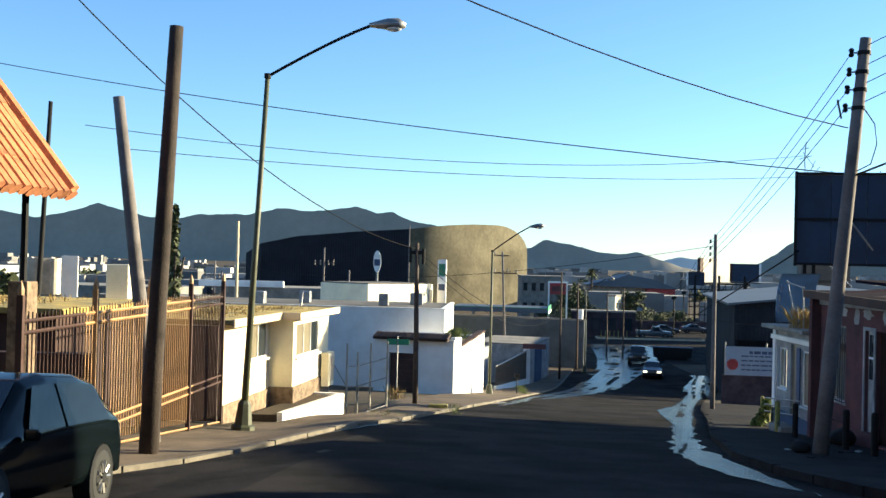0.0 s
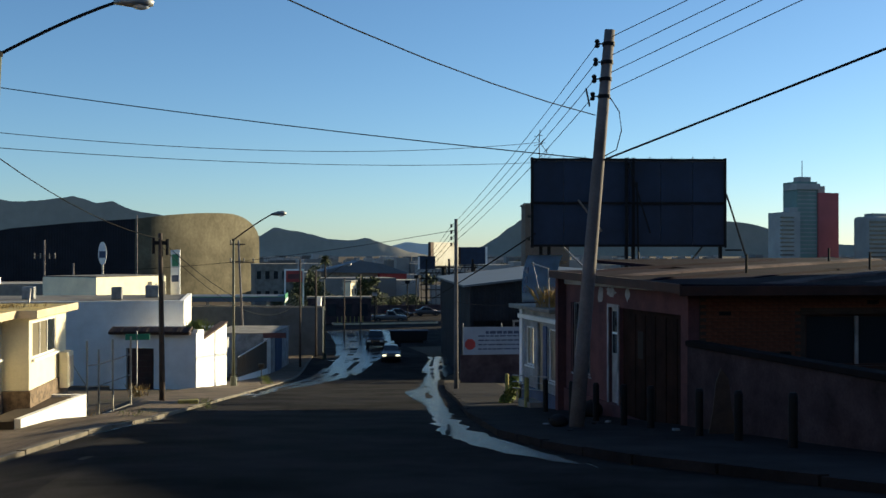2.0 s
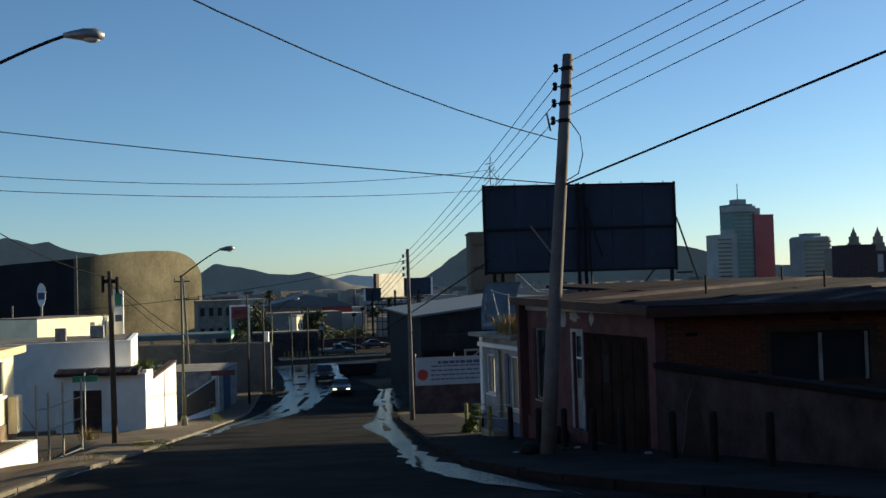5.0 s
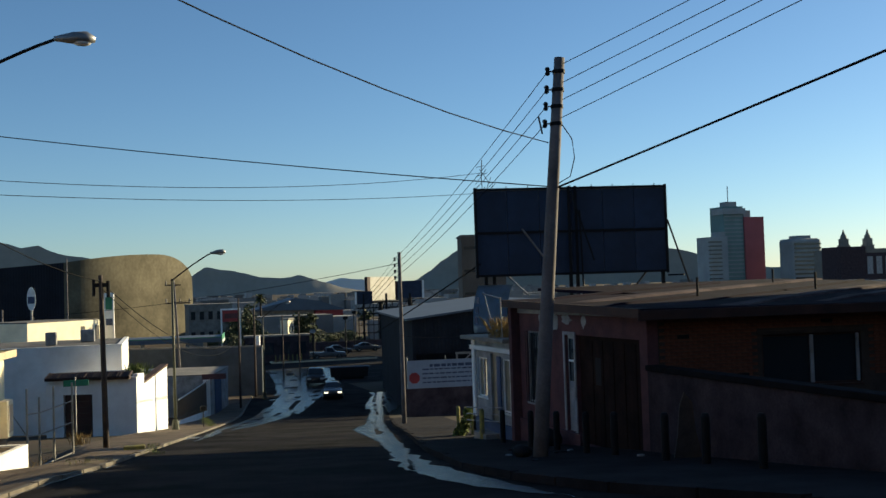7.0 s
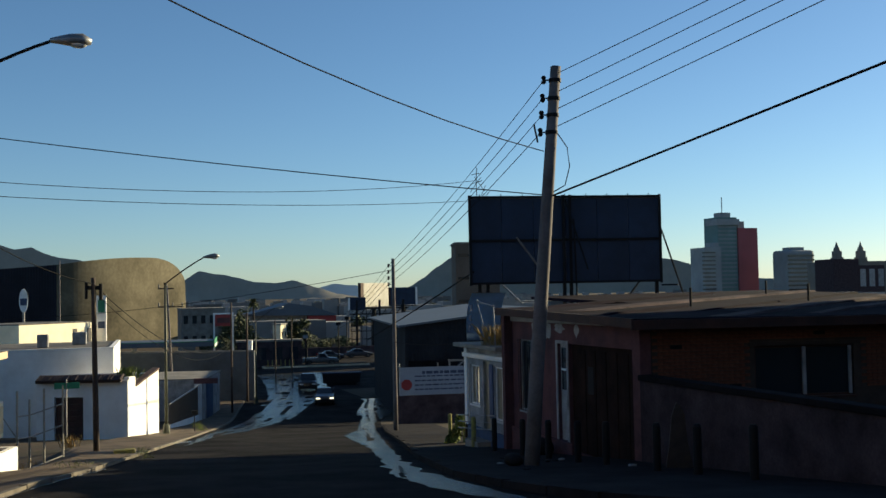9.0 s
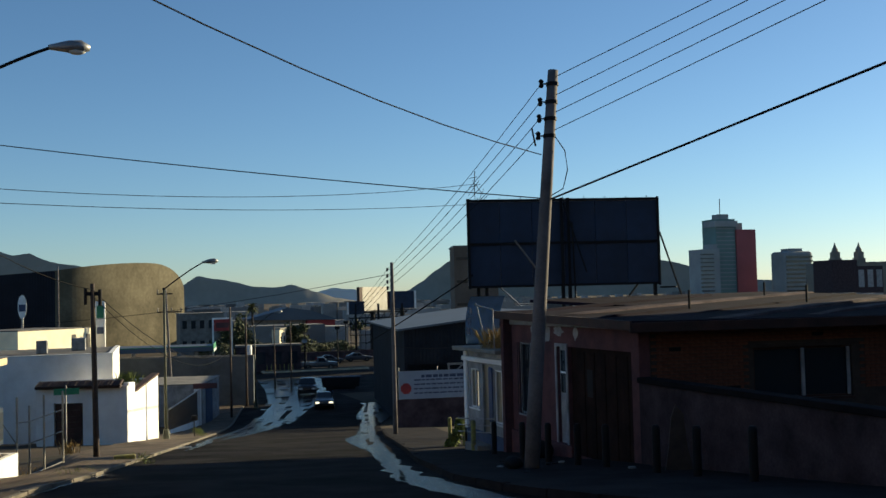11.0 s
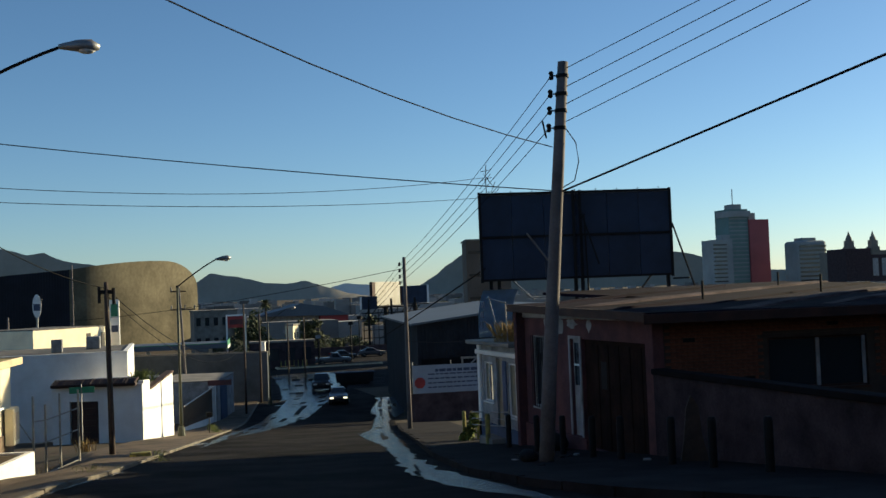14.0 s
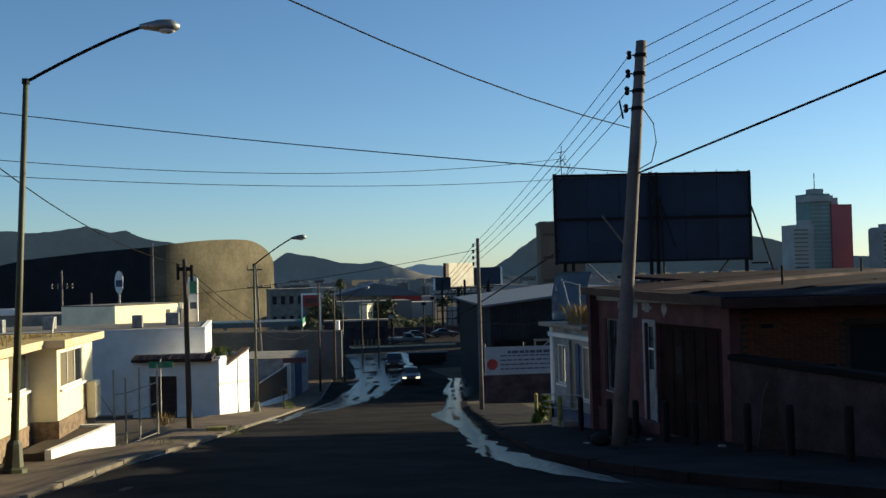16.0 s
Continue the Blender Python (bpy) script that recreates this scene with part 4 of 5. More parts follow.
part("base_wall", solid([(0, -7.2), (16.2, -8.6), (16.2, -7.35), (8, -6.75), (0, -6.2)], "x", -0.1, 0.1), WHITE, rf)
slat_bm = box(-0.015, 0.015, 0, 0.1, 0, 1)
slat_mesh = bpy.data.meshes.new("slat")
slat_bm.to_mesh(slat_mesh)
slat_mesh.materials.append(SLATBROWN)
for k in range(95):
    o = new("slat", slat_mesh)
    o.parent = rf
    y = 0.05 + 0.17 * k
    foot = float(np.interp(y, [0, 8, 16.2], [-6.2, -6.75, -7.35]))
    o.matrix_basis = pose(0, y, foot) @ Matrix.Diagonal((1, 1, -4.92 - 0.012 * y - foot, 1))
part("rail", tube([(0.04, 0, -4.9), (0.04, 16.2, -5.1)], 0.05, 6), GALV, rf)
part("rail", tube([(0.04, 0, -6.0), (0.04, 16.2, -7.0)], 0.03, 6), SLATBROWN, rf)
part("pillar", box(-0.25, 0.25, 16.2, 16.7, -8.4, -4.95, 0.02), WHITE, rf)
part("lintel", box(-0.3, 1.5, 16.2, 16.6, -4.95, -4.55, 0.02), PINK, rf)
yard = single("yard_house", box(-7, 0, 0, 9, -8, -4.6, 0.03), PALE, "low pale house behind the slat fence", "house", m=pose(1.6, 74, 0, 0, 0, -11.3))
garage = thing("garage", pose(7.0, 86.6, 0, 0, 0, -14), "small white garage with a blue gate", "garage")
part("wall", box(-5, 0, 0, 9, -8.3, -4.75, 0.02), PALE, garage)
part("gate", box(0.003, 0.06, 1.2, 4.6, -8.2, -5.1, 0.01), BLUEPAINT, garage, "dark blue sheet gate")
for k in range(6):
    part("rib", box(0.06, 0.08, 1.45 + 0.58 * k, 1.5 + 0.58 * k, -8.2, -5.12), BLUEPAINT, garage)
part("coping", box(-5.05, 0.08, -0.05, 9.05, -4.75, -4.65, 0.01), CONCRETE, garage)
lw = thing("long_grey_building", pose(0.7, 109.9, 0, 0, 0, -25), "long plain blue-grey windowless building", "building")
part("wall", box(-4, 14.0, 0, 0.8, -9, -3.55, 0.03), PLASTER_GREY, lw)
part("parapet", box(-4.02, 14.05, -0.03, 0.2, -3.55, -3.4), CONCRETE, lw)
part("chimney", box(13.3, 13.7, 0.3, 0.6, -3.4, -2.5), WHITE, lw)

cb = thing("cream_block", pose(-6.95, 92, 0, 0, 0, 50), "sunlit cream block building behind the white one", "building")
part("wall", box(0, 8.6, 0, 6, -8, -0.22, 0.03), CREAM, cb)
for x in (6.2, 8.0):
    part("window", box(x, x + 0.5, -0.03, 0.02, -2.6, -0.7), TAR, cb)
part("roof", box(0.1, 8.5, 0.1, 5.9, -0.22, -0.12), TAR, cb)
gb = thing("grey_block", pose(-22, 100, 0), "low grey building in the shade", "building")
part("wall", box(0, 15, 0, 8, -9, -0.9, 0.03), CONCRETE, gb)
part("parapet", box(-1.5, 6.5, -0.3, 0.2, -0.9, -0.3), WHITE, gb)

st = thing("arena", pose(0, 0, 0), "huge dark arena with a tan rounded end", "arena")
def arena_wall(profile, n_up=6):
    bm = bmesh.new()
    cols = []
    for x, y, z in profile:
        cols.append((bm.verts.new((x, y, -12)), bm.verts.new((x, y, z)), bm.verts.new((x * 1.12 - 2, y + 55, z + 0.5))))
    for a, b in zip(cols, cols[1:]):
        bm.faces.new((a[0], b[0], b[1], a[1]))
        bm.faces.new((a[1], b[1], b[2], a[2]))
    return bm
# front has the end's cladding in a near-black colour that stands for shade
part("front_wall", arena_wall([(-45, 236, 3.0), (-41, 232, 5.2), (-33, 230.5, 6.9), (-20, 230, 8.2), (-8.7, 230, 9.0)]), SHADECLAD, st, "dark ribbed cladding")
curve = [(-8.7 + 19.5 * k / 24, 230 + 0.062 * (19.5 * k / 24) ** 1.8, 9.0 + 1.75 * math.sin(1.571 * k / 24)) for k in range(25)]
for k in range(1, 11):
    a = radians(90 * k / 10)
    curve.append((10.8 + 7.6 * math.sin(a), 243 + 9 * math.sin(a), 4.7 + 6.05 * math.cos(a)))
curve.append((18.6, 254, -1.0))
part("end_wall", arena_wall(curve), TANCLAD, st, "tan ribbed rounded end wall")

# signs and the filling station roof, drawn as plain shapes
canopy = thing("station_canopy", pose(6.6, 124, 0.55, 0, 0, -8), "green and white filling station canopy", "canopy")
part("roof", box(-6.2, 5.0, 0, 8, -4.0, -3.75), BLUEROOF, canopy)
part("fascia", box(-6.2, 5.0, -0.1, -0.01, -4.3, -3.72, 0.02), BLUEROOF, canopy)
part("trim", box(-6.2, 5.0, -0.12, -0.1, -3.8, -3.7), GREEN, canopy)
part("side_fascia", box(5.0, 5.1, -0.1, 8, -4.5, -3.5, 0.02), GREEN, canopy)
part("stripe", box(5.1, 5.13, -0.1, 8, -4.4, -4.1), WHITE, canopy)
for x in (-4, 3):
    part("column", box(x - 0.2, x + 0.2, 3, 3.4, -8.5, -4.0), WHITE, canopy)
ps = thing("shop_sign", pose(13.4, 130, -8.3), "red and white shop sign on two posts", "sign")
part("panel", box(-1.0, 1.0, -0.1, 0.1, 6.6, 8.0, 0.03), RED, ps)
part("border", box(-1.2, 1.2, -0.06, 0.06, 8.0, 8.2), WHITE, ps)
part("mark", box(-0.75, 0.75, -0.14, -0.1, 7.0, 7.6), PINK, ps)
part("post", box(-1.2, -1.01, -0.08, 0.08, 0, 8.0), WHITE, ps)
part("post", box(1.01, 1.2, -0.08, 0.08, 0, 8.0), WHITE, ps)
to = thing("totem_sign", pose(-0.6, 100, 0, 0, 0, -12), "tall narrow white totem sign", "sign")
part("panel", box(-0.42, 0.42, -0.12, 0.12, -2.5, 2.1, 0.03), WHITE, to)
part("mark", box(-0.3, 0.3, -0.14, -0.12, 0.6, 1.7), GREEN, to)
part("mark", box(-0.3, 0.3, -0.14, -0.12, -0.8, -0.2), INK, to)
part("leg", box(-0.4, -0.28, -0.06, 0.06, -8.3, -2.5), STEEL, to)
part("leg", box(0.28, 0.4, -0.06, 0.06, -8.3, -2.5), STEEL, to)
ov = thing("oval_sign", pose(-10.1, 150, -8.3), "upright oval white and blue sign on a post", "sign")
disc = bmesh.new()
bmesh.ops.create_cone(disc, cap_ends=True, segments=28, radius1=1, radius2=1, depth=0.2)
disc.transform(Matrix.Translation((0, 0, 10.1)) @ Matrix.Diagonal((0.55, 1, 1.55, 1)) @ Matrix.Rotation(radians(90), 4, "X"))
part("panel", disc, WHITE, ov)
part("band", box(-0.42, 0.42, -0.14, -0.1, 9.5, 10.4, 0.02), INK, ov)
part("post", tube([(0, 0.2, 0), (0, 0.2, 9.3)], 0.15, 8), STEEL, ov)


# ---- the houses at the right ----
ph = thing("pink_house", pose(0, 0, 0), "faded pink plastered house with a rusted garage sheet", "house")
part("wall", wall_with_holes(10.0, -0.25, 20.7, 27.8, -3.4, 1.05, [(20.8, 24.08, -2.2, 0.41), (24.18, 24.74, -2.0, 0.4), (26.0, 27.3, -1.5, 0.42)]), PINK, ph)
part("pilaster", box(9.98, 10.25, 20.42, 20.699, -3.4, 1.0, 0.01), PINK, ph)
part("wall", box(9.75, 20, 27.8, 28.0, -4, 1.2), PINK, ph)
part("wall", box(19.8, 20, 19.5, 27.8, -4, 1.0), PINK, ph)
part("inner_wall", box(13.5, 13.6, 20.7, 27.8, -3.4, 1.0), DARKWOOD, ph)
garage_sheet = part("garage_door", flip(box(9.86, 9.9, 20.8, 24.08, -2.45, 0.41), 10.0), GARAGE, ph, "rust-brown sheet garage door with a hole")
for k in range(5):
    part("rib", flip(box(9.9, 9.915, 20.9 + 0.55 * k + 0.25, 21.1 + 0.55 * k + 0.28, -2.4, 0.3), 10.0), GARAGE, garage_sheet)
part("lock_hole", flip(box(9.9, 9.92, 22.9, 23.2, -0.75, -0.1, 0.005), 10.0), BLACK, garage_sheet)
wd = part("door", flip(box(9.88, 9.92, 24.18, 24.74, -2.2, 0.4), 10.0), PALE, ph, "white metal door with glazed upper half")
part("pane", flip(box(9.925, 9.935, 24.26, 24.66, -0.75, 0.3), 10.0), GLASS, wd)
part("mullion", flip(box(9.93, 9.95, 24.26, 24.66, -0.27, -0.22), 10.0), WHITE, wd)
part("handle", flip(tube([(9.93, 24.24, -0.95), (9.98, 24.24, -0.95)], 0.03, 8), 10.0), BLACK, wd)
part("door_frame", flip(wall_with_holes(10.03, 0.027, 24.1, 24.82, -2.2, 0.48, [(24.18, 24.74, -2.2, 0.4)]), 10.0), PALE, ph)
at10 = lambda bm: flip(bm, 10.0)
gw = window_unit(ph, 9.95, 26.0, 27.3, -1.5, 0.42, 2, PALE, (GLASS, GLASS), at10)
for k in range(9):
    part("grille_bar", flip(tube([(10.06, 26.05 + 0.15 * k, -1.5), (10.06, 26.05 + 0.15 * k, 0.42)], 0.01, 5), 10.0), BLACK, gw)
part("band", flip(box(10.003, 10.06, 20.7, 27.8, 0.9, 1.06, 0.01), 10.0), PALE, ph, "peeling pale band under the roof")
for k, (y, w, h) in enumerate(((26.2, 0.5, 0.25), (25.3, 0.35, 0.4), (24.6, 0.6, 0.22), (23.6, 0.25, 0.3))):
    edge = [(y + w * 0.6 * math.cos(a) * random.uniform(0.6, 1.1), 0.9 - h * 0.5 + h * 0.6 * math.sin(a) * random.uniform(0.6, 1.1)) for a in [6.283 * q / 13 for q in range(13)]]
    part("peeled_patch", solid(edge, "x", 9.994, 9.999), PALE, ph)
part("plinth", flip(box(10.003, 10.08, 23.86, 27.8, -3.4, -2.0, 0.01), 10.0), PINK, ph)

bh = thing("brick_house", pose(10.26, 20.44, 0, 0, 0, -10), "brown brick house front set back behind a wall", "house")
BRICK_HOLES = [(2.33, 4.62, -0.68, 0.43)]


def across(bm):
    """Turns a mesh built for a wall along y into one along local x that faces local -y."""
    bm.transform(Matrix(((0, 1, 0, 0), (-1, 0, 0, 0), (0, 0, 1, 0), (0, 0, 0, 1))))
    return bm


part("wall", across(wall_with_holes(0, 0.25, 0, 9.5, -3.4, 1.0, BRICK_HOLES)), MORTAR, bh)
bwin = window_unit(bh, -0.06, 2.33, 4.62, -0.68, 0.43, 2, RUST, (GLASS, GLASS), across)
part("mullion", box(3.43, 3.5, -0.02, 0.03, -0.64, 0.4), PALE, bwin, "pale centre post")
part("mullion", box(4.5, 4.56, -0.02, 0.03, -0.64, 0.4), PALE, bwin, "pale side post")
part("inner_wall", box(0.3, 9.3, 3.0, 3.1, -3, 1), DARKWOOD, bh)
part("vent", box(0.42, 0.68, -0.035, -0.021, 0.42, 0.5), BLACK, bh)
part("vent", box(3.7, 3.95, -0.035, -0.021, 0.66, 0.74), BLACK, bh)
part("vent", box(1.75, 2.0, -0.035, -0.021, -0.45, -0.37), BLACK, bh)
part("lintel", box(2.2, 4.75, -0.035, -0.003, 0.44, 0.52, 0.005), MORTAR, bh)
part("fascia", box(-0.6, 9.8, -0.56, -0.5, 0.86, 1.07, 0.01), RUST, bh, "dark rusted fascia board")
part("soffit", box(-0.5, 9.7, -0.5, -0.02, 0.94, 0.98), DARKWOOD, bh)


def slab(corners, thick):
    bm = bmesh.new()
    top, low = [bm.verts.new(p) for p in corners], [bm.verts.new((x, y, z - thick)) for x, y, z in corners]
    bm.faces.new(top)
    bm.faces.new(low[::-1])
    for k in range(4):
        bm.faces.new((top[k], low[k], low[(k + 1) % 4], top[(k + 1) % 4]))
    bmesh.ops.recalc_face_normals(bm, faces=bm.faces[:])
    return bm


roof = thing("sheet_roof", pose(0, 0, 0), "weathered mauve-grey sheet roof over both houses", "roof")
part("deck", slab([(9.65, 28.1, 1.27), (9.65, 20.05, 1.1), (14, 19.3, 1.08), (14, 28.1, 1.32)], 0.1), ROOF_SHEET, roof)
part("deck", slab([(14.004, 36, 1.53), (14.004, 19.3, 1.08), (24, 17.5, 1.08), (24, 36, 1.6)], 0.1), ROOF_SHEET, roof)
part("gutter", slab([(9.6, 28.1, 1.275), (9.6, 20.05, 1.105), (9.649, 20.05, 1.105), (9.649, 28.1, 1.275)], 0.2), RUST, roof)


def roof_z(x, y):
    if x < 14:
        lo, hi = 1.1 - 0.0046 * (x - 9.65), 1.27 + 0.0115 * (x - 9.65)
        return lo + (hi - lo) * (y - 20.05 + 0.172 * (x - 9.65)) / (8.05 + 0.172 * (x - 9.65))
    front = 19.3 - 0.18 * (x - 14)
    return 1.08 + (0.45 + 0.007 * (x - 14)) * (y - front) / (36 - front)


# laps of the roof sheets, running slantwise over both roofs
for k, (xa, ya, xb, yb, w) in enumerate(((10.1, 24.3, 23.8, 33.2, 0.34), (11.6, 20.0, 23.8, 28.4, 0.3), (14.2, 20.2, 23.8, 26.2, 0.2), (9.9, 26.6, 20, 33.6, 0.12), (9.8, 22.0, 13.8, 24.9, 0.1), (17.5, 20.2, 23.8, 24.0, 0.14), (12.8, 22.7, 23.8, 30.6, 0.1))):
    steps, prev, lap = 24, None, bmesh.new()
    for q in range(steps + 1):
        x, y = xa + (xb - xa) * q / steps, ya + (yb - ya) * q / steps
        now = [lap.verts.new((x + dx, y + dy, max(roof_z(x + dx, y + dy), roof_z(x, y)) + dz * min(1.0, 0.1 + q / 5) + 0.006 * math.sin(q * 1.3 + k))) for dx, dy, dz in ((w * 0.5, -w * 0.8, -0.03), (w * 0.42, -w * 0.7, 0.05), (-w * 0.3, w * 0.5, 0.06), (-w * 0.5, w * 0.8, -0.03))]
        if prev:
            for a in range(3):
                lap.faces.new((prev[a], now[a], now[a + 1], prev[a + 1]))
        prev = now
    # first three laps get a pale colour that stands for grazing sun
    part("seam", lap, ROOF_LAP_SUNLIT if k < 3 else ROOF_SHEET, roof)
for x, y in ((18.6, 26.2), (14.0, 25.0), (20.5, 31.0)):
    v = single("roof_pipe", tube([(x, y, roof_z(x, y) - 0.05), (x, y, roof_z(x, y) + 0.5)], 0.035, 8), BLACK, "thin vent pipe standing on the roof", "pipe", "roof pipes")

lwall = thing("front_wall", pose(0, 0, 0), "grey-brown plastered low wall with a dark coping", "wall")
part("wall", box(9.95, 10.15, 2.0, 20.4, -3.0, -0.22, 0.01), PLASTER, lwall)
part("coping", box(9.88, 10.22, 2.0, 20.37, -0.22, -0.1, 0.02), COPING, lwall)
board = single("leaning_board", solid([(-0.28, 0), (0.25, 0), (0.16, 0.5), (0.12, 1.05), (-0.02, 1.25), (-0.12, 1.0), (-0.2, 0.4)], "y", -0.03, 0.03), DARKWOOD, "dark tapered board leaning on the wall", "board")
board.matrix_world = pose(9.62, 18.25, ground_z(9.5, 18.25) + 0.13, 0, 0, -18) @ pose(0, 0, 0, -6)

# bollards
b0 = thing("bollard", pose(0, 0, 0), "black iron pipe bollard on the pavement", "bollard", "pavement bollards")
part("post", tube([(0, 0, -0.25), (0, 0, 0.83), (0, 0, 0.87)], [0.075, 0.075, 0.06], 10), BLACK, b0)
part("cap", tube([(0, 0, 0.85), (0, 0, 0.9)], [0.078, 0.05], 10), BLACK, b0)
spots = [(9.05, 14.95), (8.95, 16.5), (8.9, 17.85), (8.85, 19.85), (8.8, 21.1), (8.85, 22.8), (8.9, 24.5), (9.1, 27.0)]
b0.matrix_world = pose(*spots[0], ground_z(*spots[0]) + 0.13)
for x, y in spots[1:]:
    copy_thing(b0, pose(x, y, ground_z(x, y) + 0.12))
for x, y in ((9.5, 29.8), (10.5, 33.5), (11.1, 36.0), (11.6, 38.4)):
    b = copy_thing(b0, pose(x, y, ground_z(x, y) + 0.12))
    b["label"] = "short faded yellow-green bollard on the pavement"
    for o in b.children:
        o.data = o.data.copy()
        o.data.materials[0] = YELLOW_KERB

# the small whitewashed shop
sh = thing("small_shop", pose(0, 0, 0), "small whitewashed shop with tall windows and steps", "shop")
part("wall", wall_with_holes(10.0, -0.2, 28.0, 31.8, -4.0, 0.05, [(28.25, 29.3, -2.0, -0.45), (29.7, 30.25, -2.5, -0.35), (30.6, 31.4, -1.7, -0.5)]), PALE, sh)
part("wall", box(10.0, 14.5, 31.6, 31.8, -4.5, 0.05), PALE, sh)
part("wall", box(14.3, 14.5, 28.0, 31.6, -4.5, 0.05), PALE, sh)
part("roof", box(9.6, 14.7, 28.12, 31.9, 0.05, 0.17, 0.02), CONCRETE, sh)
part("cornice", flip(box(10.0, 10.12, 27.95, 31.85, -0.28, -0.14, 0.02), 10.0), WHITE, sh)
window_unit(sh, 9.96, 28.25, 29.3, -2.0, -0.45, 2, WHITE, (GLASS, CURTAIN), at10)
window_unit(sh, 9.96, 30.6, 31.4, -1.7, -0.5, 2, WHITE, (GLASS, CURTAIN), at10)
part("shutter", box(9.955, 9.99, 29.35, 29.65, -2.0, -0.4, 0.01), BLUEPAINT, sh, "dark folded shutter")
part("pilaster", box(9.93, 9.998, 27.98, 28.2, -3.2, 0.0, 0.01), WHITE, sh)
part("pilaster", box(9.93, 9.998, 31.55, 31.8, -3.6, 0.0, 0.01), WHITE, sh)
part("door", flip(box(9.9, 9.94, 29.7, 30.25, -2.7, -0.35), 10.0), CURTAIN, sh, "pale narrow shop door")
part("plinth", flip(box(10.003, 10.07, 28.0, 31.8, -4.0, -2.35, 0.01), 10.0), BLUEPAINT, sh)
for k in range(3):
    part("hand_rail", tube([(9.75, 28.6, -1.8 - 0.2 * k), (9.75, 31.9, -2.1 - 0.2 * k)], 0.02, 6), STEEL, sh)
part("step", box(9.5, 9.99, 29.5, 30.6, -4.0, -2.65, 0.02), CONCRETE, sh)
curved = bmesh.new()
prev = None
for k in range(9):
    a = radians(-15 + 75 * k / 8)
    y, z = 31.0 - 1.7 * (1 - math.cos(a)) * 0.7, 0.25 + 1.45 * (math.sin(a) + 0.26) / 1.13
    now = [curved.verts.new((9.75, y, z)), curved.verts.new((11.0, y + 0.35, z))]
    if prev:
        curved.faces.new((prev[0], prev[1], now[1], now[0]))
    prev = now
bmesh.ops.solidify(curved, geom=curved.faces[:], thickness=0.03)
cs = thing("curved_sign", pose(0, 0, 0), "curved pale blue sheet sign on the shop roof", "sign")
part("sheet", curved, mat("pale_blue_sheet", (0.4, 0.6, 0.85), 0.6, 0.1, 2, 20, 0), cs, smooth=True)
for k in range(3):
    part("mark", box(9.73, 9.75, 30.55 - 0.1 * k, 30.8 - 0.1 * k, 0.55 + 0.3 * k, 0.75 + 0.3 * k), INK, cs)
part("prop", tube([(9.9, 29.5, 0.17), (9.9, 30.4, 1.5)], 0.02, 6), STEEL, cs)
part("prop", tube([(9.9, 28.9, 0.17), (9.9, 29.0, 1.35)], 0.02, 6), STEEL, cs)
part("prop", tube([(9.9, 28.9, 1.3), (9.9, 30.5, 1.45)], 0.02, 6), STEEL, cs)


def tuft(name, x, y, z, n, h, spread, material, label, category="plant", lean=0.5, blade=0.016, long=0.0):
    bm = bmesh.new()
    for k in range(n):
        a, r = random.uniform(0, 6.28), random.uniform(0, spread)
        p = Vector((x + r * math.cos(a), y + r * math.sin(a) + random.uniform(-long, long), z))
        b = random.uniform(0, 6.28)
        tip = p + Vector((math.cos(b) * lean * h * random.random(), math.sin(b) * lean * h * random.random(), h * random.uniform(0.5, 1)))
        w = Vector((math.cos(b + 1.57), math.sin(b + 1.57), 0)) * h * blade
        mid = p.lerp(tip, 0.6) + Vector((0, 0, 0.1 * h))
        bm.faces.new([bm.verts.new(q) for q in (p - w, p + w, mid + w * 0.8, tip, mid - w * 0.8)])
    return single(name, bm, material, label, category, kind="stuff")


tuft("dry_plant", 10.1, 29.3, 0.17, 260, 0.7, 0.5, DRYGRASS, "dry brown weeds growing on the shop roof", "plant", 0.9, 0.007)
tuft("dry_plant", 10.4, 28.4, 0.17, 220, 0.5, 0.4, DRYGRASS, "dry brown weeds growing on the shop roof", "plant", 0.9, 0.008)
tuft("weed_tuft", 0.05, 35.6, ground_z(0, 35.6) + 0.1, 60, 0.16, 0.35, GREENTUFT, "low green weeds on the kerb")
tuft("weed_tuft", -1.5, 27.5, ground_z(-1.5, 27.5) + 0.12, 120, 0.14, 0.6, GREENTUFT, "low green weeds on the kerb")
tuft("weed_tuft", 4.6, 62.5, ground_z(4.6, 62.5) + 0.1, 700, 0.16, 0.4, GREENTUFT, "low green weeds on the kerb", "plant", 0.6, 0.04, 3.5)
tuft("weed_tuft", -2.0, 42.5, ground_z(-2, 42.5) + 0.1, 60, 0.6, 0.4, DRYGRASS, "dry grass clump beside the pipe gate")
tuft("roof_plant", 0.5, 57.0, -2.35, 240, 0.75, 0.6, GREENTUFT, "bushy plant on the roof of the white house")
for x, y, n in ((-6.6, 30.6, 600), (-8.6, 30.4, 600), (-10.8, 30.4, 600), (-5.4, 33.4, 200), (-12.8, 30.2, 400)):
    tuft("roof_grass", x, y, 0.16, n, 0.13, 1.2, DRYGRASS, "dry yellow grass growing on the flat roof", "grass", 0.8, 0.06, 3.0 if x < -6 else 0.8)
for x, y, n in ((-10, 23, 500), (-13, 23, 500)):
    tuft("roof_grass", x, y, 0.67, n, 0.15, 1.6, DRYGRASS, "dry yellow grass growing on the flat roof", "grass", 0.8, 0.06, 1.5)
tuft("weed_tuft", 0.3, 33.4, ground_z(0, 33.4) + 0.05, 150, 0.12, 0.3, GREENTUFT, "low green weeds on the kerb", "plant", 0.6, 0.04, 1.5)
